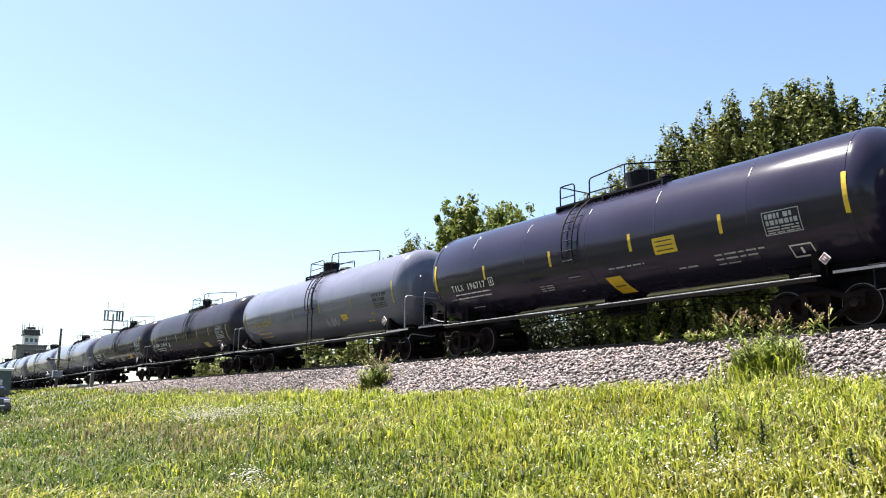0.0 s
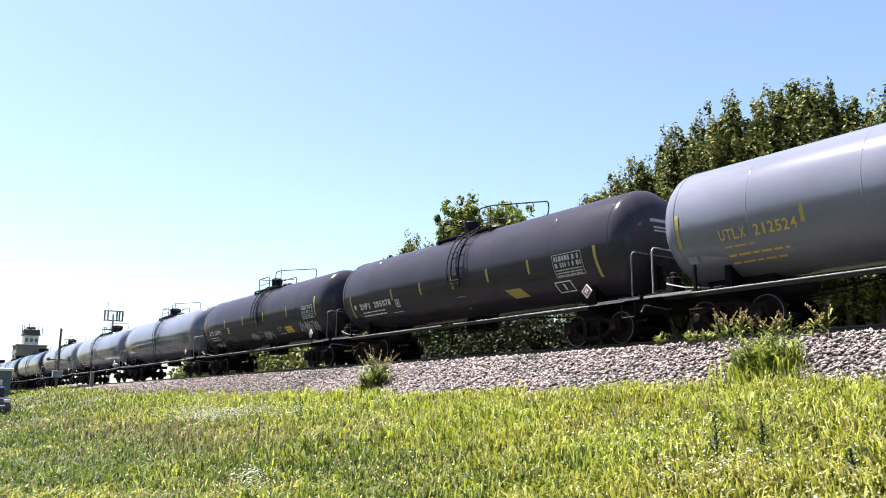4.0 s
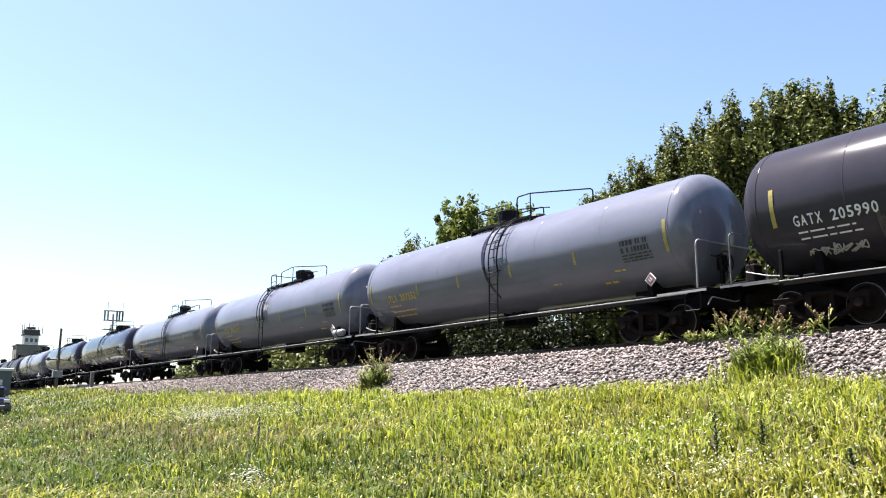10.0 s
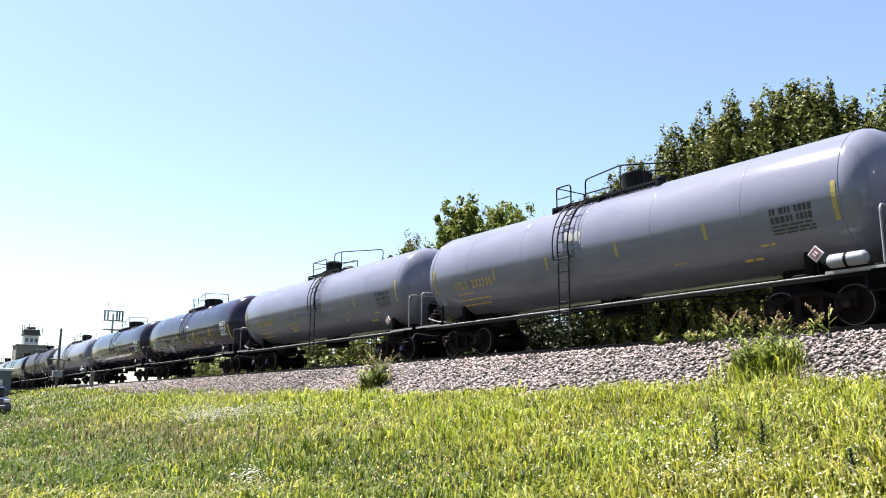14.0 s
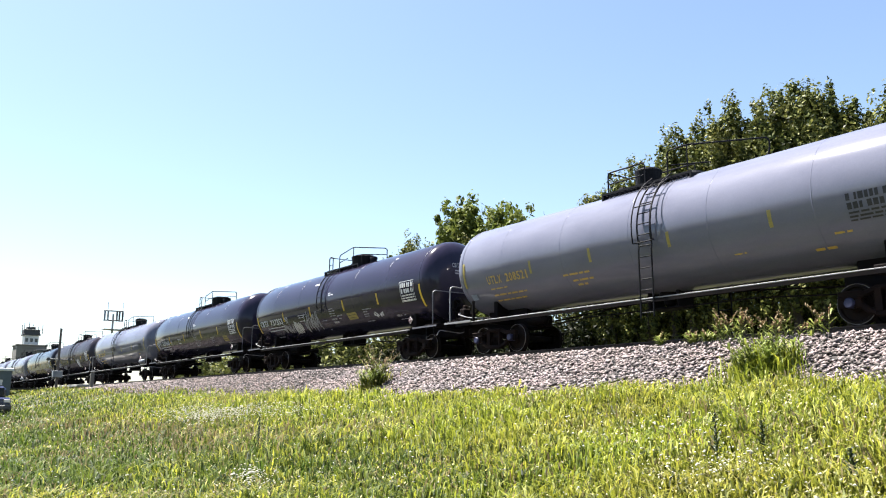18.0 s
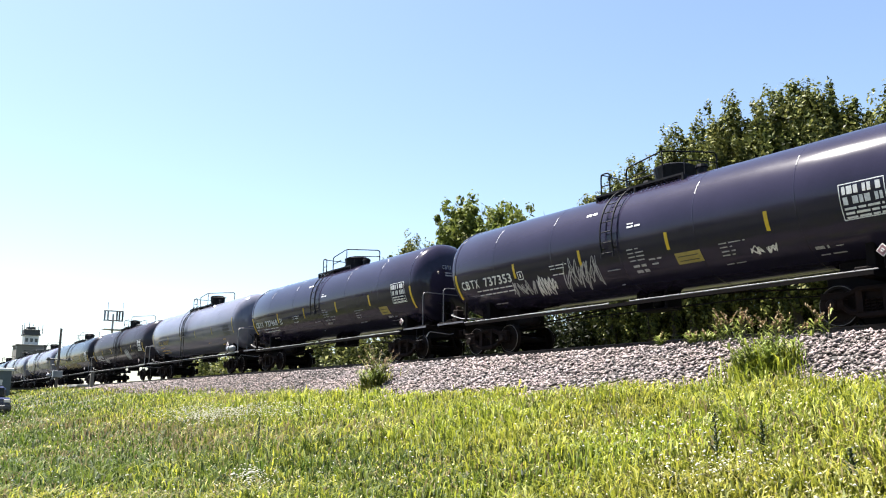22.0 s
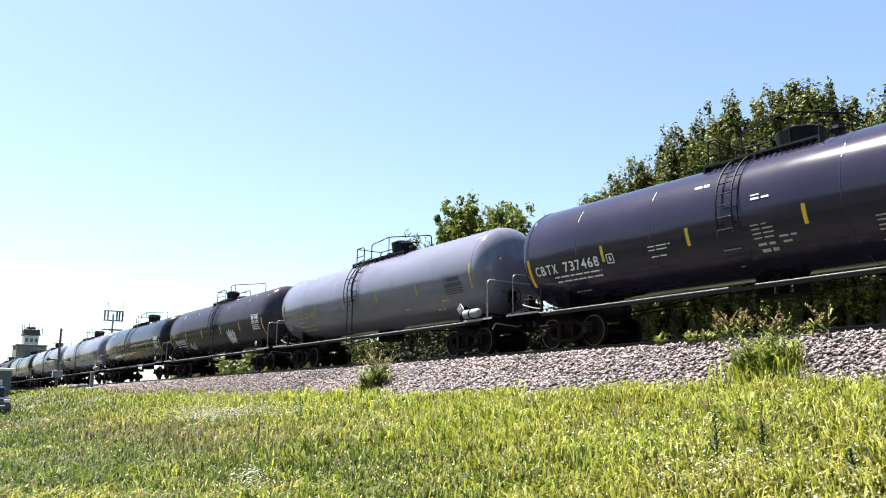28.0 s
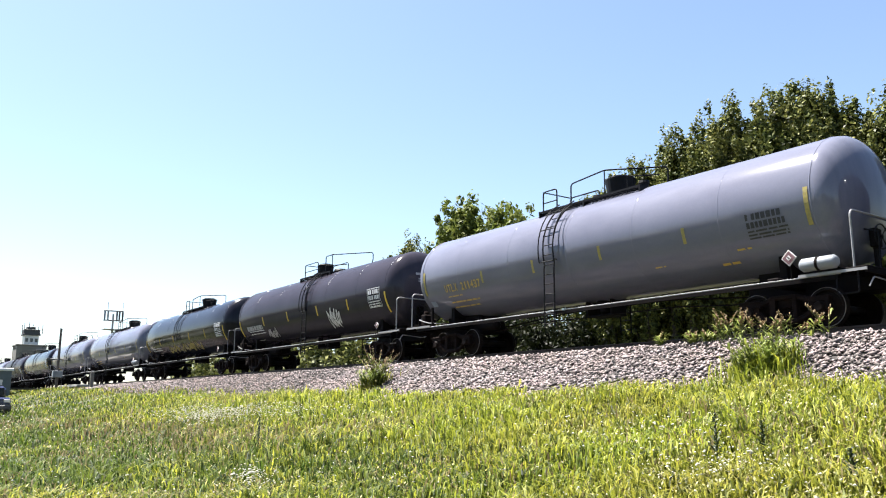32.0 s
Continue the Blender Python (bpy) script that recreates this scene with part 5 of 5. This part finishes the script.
# ---- weeds on the bank and in the meadow ----
def weed_clump(x, y, n, h, spread, seed, label, heads=True, leafy=18):
    """A loose clump of leafy stems with feathery side shoots at their tops."""
    rng = np.random.default_rng(seed)
    ob = tagged(new("weed_clump"), label, "weeds", "weed clumps")
    ob.location = (x, y, float(ground_z(x, y)))
    leaf_v, leaf_f, head_v, head_f = [], [], [], []

    def blade(vs, fs, p, b, ln, w, rise):
        dx, dy, k = math.cos(b), math.sin(b), len(vs)
        vs += [(p[0] - dy * w / 2, p[1] + dx * w / 2, p[2]), (p[0] + dy * w / 2, p[1] - dx * w / 2, p[2]),
               (p[0] + dx * ln * 0.6 + dy * w / 2, p[1] + dy * ln * 0.6 - dx * w / 2, p[2] + rise), (p[0] + dx * ln * 0.6 - dy * w / 2, p[1] + dy * ln * 0.6 + dx * w / 2, p[2] + rise),
               (p[0] + dx * ln, p[1] + dy * ln, p[2] + rise * 0.8)]
        fs += [(k, k + 1, k + 2), (k, k + 2, k + 3), (k + 3, k + 2, k + 4)]

    for i in range(n):
        a, r = rng.uniform(0, 6.28), spread * rng.random() ** 0.55
        bx, by = r * math.cos(a), r * math.sin(a)
        hh = h * rng.uniform(0.5, 1.0) * (1 - 0.25 * r / spread)
        lean = rng.uniform(0.1, 0.6) * hh
        tx, ty = bx + lean * math.cos(a), by + lean * math.sin(a)
        part("stem", tube([(bx, by, -0.05), (bx + (tx - bx) * 0.3, by + (ty - by) * 0.3, hh * 0.55), (tx, ty, hh)], [0.010, 0.008, 0.004], 4), M["weed"], ob)
        for j in range(leafy):
            t = 0.05 + 0.75 * (j + 0.5) / leafy
            p = (bx + (tx - bx) * t * t, by + (ty - by) * t * t, hh * t)
            blade(leaf_v, leaf_f, p, rng.uniform(0, 6.28), rng.uniform(0.12, 0.32), rng.uniform(0.02, 0.045), rng.uniform(0.0, 0.16))
        if heads:
            for j in range(22):
                t = 0.62 + 0.40 * j / 21
                p = (bx + (tx - bx) * t * t, by + (ty - by) * t * t, hh * t)
                blade(head_v, head_f, p, rng.uniform(0, 6.28), rng.uniform(0.06, 0.20) * (1.25 - t), rng.uniform(0.014, 0.03), rng.uniform(0.01, 0.08))
    tagged(link("foliage", mesh_np("foliage", leaf_v, leaf_f, M["weed"]), ob), kind="stuff")
    if heads:
        tagged(link("plume", mesh_np("plume", head_v, head_f, M["seed"]), ob, None, "brown feathery seed heads"), kind="stuff")
    return ob


def spire_weed(x, y, h, seed, n=34, reach=0.08):
    """A dark upright weed with short side shoots."""
    rng = np.random.default_rng(seed)
    ob = tagged(new("dark_weed"), "dark upright weed standing in the grass", "weed", "dark weeds in the meadow")
    ob.location = (x, y, float(ground_z(x, y)))
    part("stem", tube([(0, 0, -0.05), (0.02, 0.0, h * 0.5), (-0.01, 0.02, h)], [0.012, 0.009, 0.004], 5), M["weed_dark"], ob)
    vs, fs = [], []
    for i in range(n):
        t = 0.25 + 0.75 * (i + 0.5) / n
        a, ln = 2.4 * i, (reach * (1.15 - t) + 0.02) * rng.uniform(0.5, 1.2)
        dx, dy, z, k = math.cos(a), math.sin(a), h * t, len(vs)
        vs += [(-dy * 0.013, dx * 0.013, z), (dy * 0.013, -dx * 0.013, z), (dx * ln + dy * 0.010, dy * ln - dx * 0.010, z + ln * 0.9), (dx * ln - dy * 0.010, dy * ln + dx * 0.010, z + ln * 0.9)]
        fs.append((k, k + 1, k + 2, k + 3))
    link("foliage", mesh_np("foliage", vs, fs, M["weed_dark"]), ob)


def build_weeds():
    weed_clump(-24.05, -4.2, 20, 1.55, 0.20, 1, "green weed clump with brown tops on the ballast edge")
    weed_clump(-24.05, -4.4, 26, 1.05, 0.30, 2, "leafy green weed clump in the grass edge", False)
    for i, (x, n, h, w) in enumerate(((-11.75, 6, 0.85, 0.14), (-11.3, 6, 0.90, 0.14), (-10.9, 4, 0.70, 0.14), (-10.45, 6, 0.80, 0.16), (-10.0, 5, 0.70, 0.14), (-9.6, 3, 0.65, 0.12), (-9.2, 3, 0.8, 0.1))):
        weed_clump(x, -2.15 - 0.1 * (i % 2), n, h, w, 3 + i, "tall weeds with brown seed heads at the track edge", leafy=5)
    weed_clump(-9.5, -4.2, 26, 1.15, 0.36, 12, "leafy green weed clump in the grass edge", False)
    weed_clump(-9.3, -3.7, 14, 0.8, 0.35, 13, "leafy green weed clump on the ballast", False)
    for i, (x, y) in enumerate(((-13.65, -2.15), (-12.6, -2.15), (-12.1, -2.15), (-16.0, 2.6), (-19.0, 2.8), (-13.0, 2.7), (-22.0, 2.6))):
        weed_clump(x, y, 5, 0.38, 0.12, 20 + i, "low weeds in the ballast beside the rail")
    spire_weed(-15.1, -12.05, 0.76, 31, 56, 0.06)
    spire_weed(-4.4, -10.4, 0.36, 34)
    spire_weed(-6.0, -10.35, 0.68, 32, 30, 0.11)
    spire_weed(-5.9, -9.6, 0.42, 33)


build_weeds()


# ---- at the far end of the line ----
def build_far():
    hut = tagged(new("signal_hut"), "small grey metal railway hut with white roof", "hut")
    hut.location = (-87.3, -8.3, 1.2)
    z = float(ground_z(-86, -7)) - 1.6
    part("wall", box(-2.6, 2.6, -1.6, 1.2, z, -0.05, 0.02), M["hut_wall"], hut)
    part("roof", box(-2.75, 2.75, -1.75, 1.35, -0.05, 0.2, 0.04), M["roof_white"], hut, "white metal roof")
    part("sign_plate", box(2.6, 2.63, -0.5, 0.5, -1.35, -0.85), M["placard"], hut, "small pale sign plate")
    pole = tagged(new("utility_pole"), "weathered pole with dark crossing signal arm", "pole")
    pole.location = (-80.6, -4.0, float(ground_z(-80.6, -4.0)) - 0.3)
    part("post", tube([(0, 0, 0), (0, 0, 5.75)], [0.13, 0.10], 8), M["wood"], pole)
    part("equipment_box", box(-0.25, 0.25, -0.4, 0.4, 1.35, 1.95, 0.03), M["panel"], pole, "grey metal equipment box")
    part("signal_arm", tube([(0.1, -1.05, 2.95), (0.1, 1.05, 2.95)], 0.07, 6), M["plastic"], pole)
    for y in (-0.85, 0.85):
        part("signal_lamp", lathe([(0.0, 0.15), (0.04, 0.15), (0.06, 0.08), (0.25, 0.10), (0.25, 0.06)], "x", 16), M["plastic"], pole, "dark hooded signal lamp", m=pose(0.12, y, 2.95))
    post = tagged(new("marker_post"), "short grey concrete post beside the track", "post")
    post.location = (-71.4, -3.0, float(ground_z(-71.4, -3.0)) - 0.2)
    part("post", box(-0.1, 0.1, -0.14, 0.14, 0, 1.4, 0.02), M["concrete"], post)

    for i in range(4):
        slab = tagged(new("crossing_panel", mesh_from(box(-1.2, 1.2, -0.45, 0.45, -0.1, 0.1, 0.02), "crossing_panel", M["gravel_pad"])), "pale concrete crossing panel beside the rails", "crossing panel", "crossing panels")
        slab.location = (-84.5 + 2.5 * i, -2.75, -0.22)
    tower = tagged(new("grain_elevator"), "tall concrete tower building with rooftop aerials", "building")
    tower.location = (-276, 22.5, -1.4)
    part("wall", box(-4, 4, -4.1, 4.1, -1, 16.6, 0.1), M["concrete"], tower, "aged beige concrete")
    part("parapet", box(-4.2, 4.2, -4.3, 4.3, 16.6, 17.0, 0.05), M["concrete"], tower)
    part("annex", box(4.0, 7.0, 1.0, 4.6, -1, 14.9, 0.05), M["concrete"], tower, "lower concrete annex")
    part("annex_roof", box(3.9, 7.1, 0.9, 4.7, 14.9, 15.4, 0.05), M["plastic"], tower, "dark flat roof")
    part("headhouse", box(-2.0, 2.0, -2.0, 2.0, 17.0, 19.9, 0.05), M["wall_white"], tower, "white rooftop house")
    for y in (-1.3, 0.0, 1.3):
        part("headhouse_window", box(2.0, 2.05, y - 0.4, y + 0.4, 17.9, 19.0), M["glass_dark"], tower)
    part("gallery", box(-2.4, 2.4, -2.45, 2.45, 19.9, 20.3, 0.05), M["plastic"], tower, "dark roof gallery")
    part("cab", box(-2.1, 2.1, -2.2, 2.2, 20.3, 21.6, 0.05), M["plastic"], tower, "dark upper room")
    part("cab_roof", box(-1.5, 1.5, -1.4, 1.0, 21.6, 22.5, 0.1), M["plastic"], tower)
    part("gallery_rail", tube([(2.4, -2.9, 21.6), (2.4, 2.9, 21.6)], 0.10, 5), M["plastic"], tower)
    part("window", box(4.0, 4.06, 1.2, 3.4, 13.0, 14.6), M["glass_dark"], tower)
    for i in range(6):
        y = (-2.8, -2.2, -0.9, 0.1, 1.7, 2.8)[i]
        part("aerial", tube([(1.8, y, 20.3), (1.8, y, (22.9, 23.6, 23.9, 23.2, 22.8, 23.4)[i])], 0.10, 5), M["plastic"], tower)
    mast = tagged(new("phone_mast"), "steel mast with panel aerials", "mast")
    mast.location = (-250.5, 40, -0.4)
    part("pole", tube([(0, 0, -1), (0, 0, 24.5)], [0.5, 0.26], 10), M["rail_grey"], mast)
    part("platform", box(-1.8, 1.8, -2.6, 2.6, 19.8, 20.0), M["rail_grey"], mast)
    for y in (-2.5, -1.6, 0.9, 1.6, 2.5):
        part("aerial_panel", box(-0.2, 0.2, -0.22, 0.22, 22.4, 25.4, 0.04), M["panel"] if y < 0 else M["plastic"], mast, m=pose(0.6, y, 0))
    part("frame", tube([(0, -2.7, 25.4), (0, 2.7, 25.4)], 0.2, 6), M["plastic"], mast)
    part("frame", tube([(0, -2.7, 22.6), (0, 2.7, 22.6)], 0.2, 6), M["plastic"], mast)
    for y in (-1.6, 2.6):
        part("whip", tube([(0, y, 25.4), (0, y, 28.0)], 0.07, 5), M["rail_grey"], mast)
    shed = tagged(new("white_shed"), "long low white shed beyond the line", "building")
    shed.location = (-150, 62, -1.35)
    part("wall", box(-9, 9, -5, 5, -0.3, 3.2, 0.05), M["wall_white"], shed)
    part("roof", box(-9.5, 9.5, -5.5, 5.5, 3.2, 3.5, 0.05), M["roof_white"], shed)
    for x, y in ((-78.0, 14.0), (-92.0, 14.0)):
        van(x, y, 12)
    road = bmesh.new()
    add_box(road, -92.5, -86.5, -40, -2.2, -0.42, -0.33)
    tagged(part("road", road, M["asphalt"], None), "asphalt road up to the level crossing", "road", kind="structure")
    pickup()
    pad = bmesh.new()
    add_box(pad, -66, -54.6, -13.8, -10.9, -2.9, float(ground_z(-56, -11.5)) + 0.05)
    tagged(part("pavement", pad, M["gravel_pad"], None), "pale gravel parking pad in the meadow", "pavement", kind="structure")


def van(x, y, turn):
    ob = tagged(new("van"), "white parked van beyond the line", "van", "vans beyond the line")
    ob.matrix_basis = pose(x, y, float(ground_z(x, y)), 0, 0, turn)
    part("body", add_box(box(-2.6, 1.5, -0.95, 0.95, 0.35, 2.3, 0.12), 1.45, 2.6, -0.93, 0.93, 0.35, 1.2, 0.12), M["wall_white"], ob)
    part("windscreen", box(1.5, 1.58, -0.8, 0.8, 1.3, 2.05, 0.02), M["glass_dark"], ob)
    for wx in (-1.7, 1.7):
        for s in (-1, 1):
            part("wheel", lathe([(-0.11, 0.2), (-0.11, 0.34), (0.11, 0.34), (0.11, 0.2)], "y", 18), M["plastic"], ob, m=pose(wx, s * 0.9, 0.34))


def pickup():
    ob = tagged(new("pickup_truck"), "dark blue pickup truck parked by the hut", "pickup truck")
    gx, gy = -56.5, -11.75
    ob.matrix_basis = pose(gx, gy, float(ground_z(gx, gy)) + 0.02, 0, 0, 0)
    part("body", add_box(box(-5.2, 0.4, -0.95, 0.95, 0.5, 1.15, 0.1), -3.0, -1.0, -0.85, 0.85, 1.1, 1.85, 0.2), M["car_blue"], ob)
    part("bumper", box(0.4, 0.62, -0.98, 0.98, 0.42, 0.70, 0.06), M["plastic"], ob, "dark grey bumper")
    part("windscreen", box(-1.0, -0.93, -0.7, 0.7, 1.2, 1.75, 0.02), M["glass_dark"], ob)
    part("headlight", box(0.4, 0.46, 0.55, 0.9, 0.85, 1.05, 0.02), M["placard"], ob)
    part("headlight", box(0.4, 0.46, -0.9, -0.55, 0.85, 1.05, 0.02), M["placard"], ob)
    for wx in (-4.2, -0.6):
        for s in (-1, 1):
            part("wheel", lathe([(-0.12, 0.2), (-0.12, 0.38), (0.12, 0.38), (0.12, 0.2)], "y", 18), M["plastic"], ob, m=pose(wx, s * 0.88, 0.38))


build_far()


# ---- sleepers ----
def build_sleepers():
    me = mesh_from(box(-0.115, 0.115, -1.3, 1.3, -0.36, -0.182, 0.015), "sleeper", M["tie"])
    rng = random.Random(2)
    for i in range(290):
        link("sleeper", me, LINE, pose(14 - 0.545 * i + rng.uniform(-0.02, 0.02), rng.uniform(-0.04, 0.04), 0, 0, 0, rng.uniform(-0.8, 0.8)))


build_sleepers()

# ---- what moves ----
# distance that the train has run, second by second: it slows down on the way
RUN = [0.00, 7.39, 14.83, 22.20, 29.33, 35.97, 42.30, 48.76, 55.15, 61.40, 67.57, 73.44, 79.18, 84.91, 90.26, 95.30, 100.36, 105.32, 110.08, 114.70, 119.40, 123.54, 127.88, 131.92, 135.91, 139.69, 143.38, 146.88, 150.22, 153.42, 156.50, 159.54, 162.72]


def run(t):
    i = min(max(int(t), 0), 31)
    p0, p1, p2, p3 = RUN[max(i - 1, 0)], RUN[i], RUN[i + 1], RUN[min(i + 2, 32)]
    if i == 0:
        p0 = 2 * p1 - p2
    if i == 31:
        p3 = 2 * p2 - p1
    u = t - i
    return p1 + 0.5 * u * (p2 - p0 + u * (2 * p0 - 5 * p1 + 4 * p2 - p3 + u * (3 * (p1 - p2) + p3 - p0)))


def motions():
    for car, at in CARS:
        walk(car, [(t, pose(at + run(t), 0, 0)) for t in range(33)])
    times, k = [0], 0
    while k < 960:
        s = run(k / 30)
        j = k + 1
        while j < 960 and run((j + 1) / 30) - s < 0.62:
            j += 1
        times.append(j)
        k = j
    turns = [(k / 30, math.degrees(run(k / 30) / WHEEL_R) % 360) for k in times]
    for car, w, xw in WHEELSETS:
        walk(w, [(t, pose(xw, 0, WHEEL_R, 0, a, 0)) for t, a in turns])


motions()
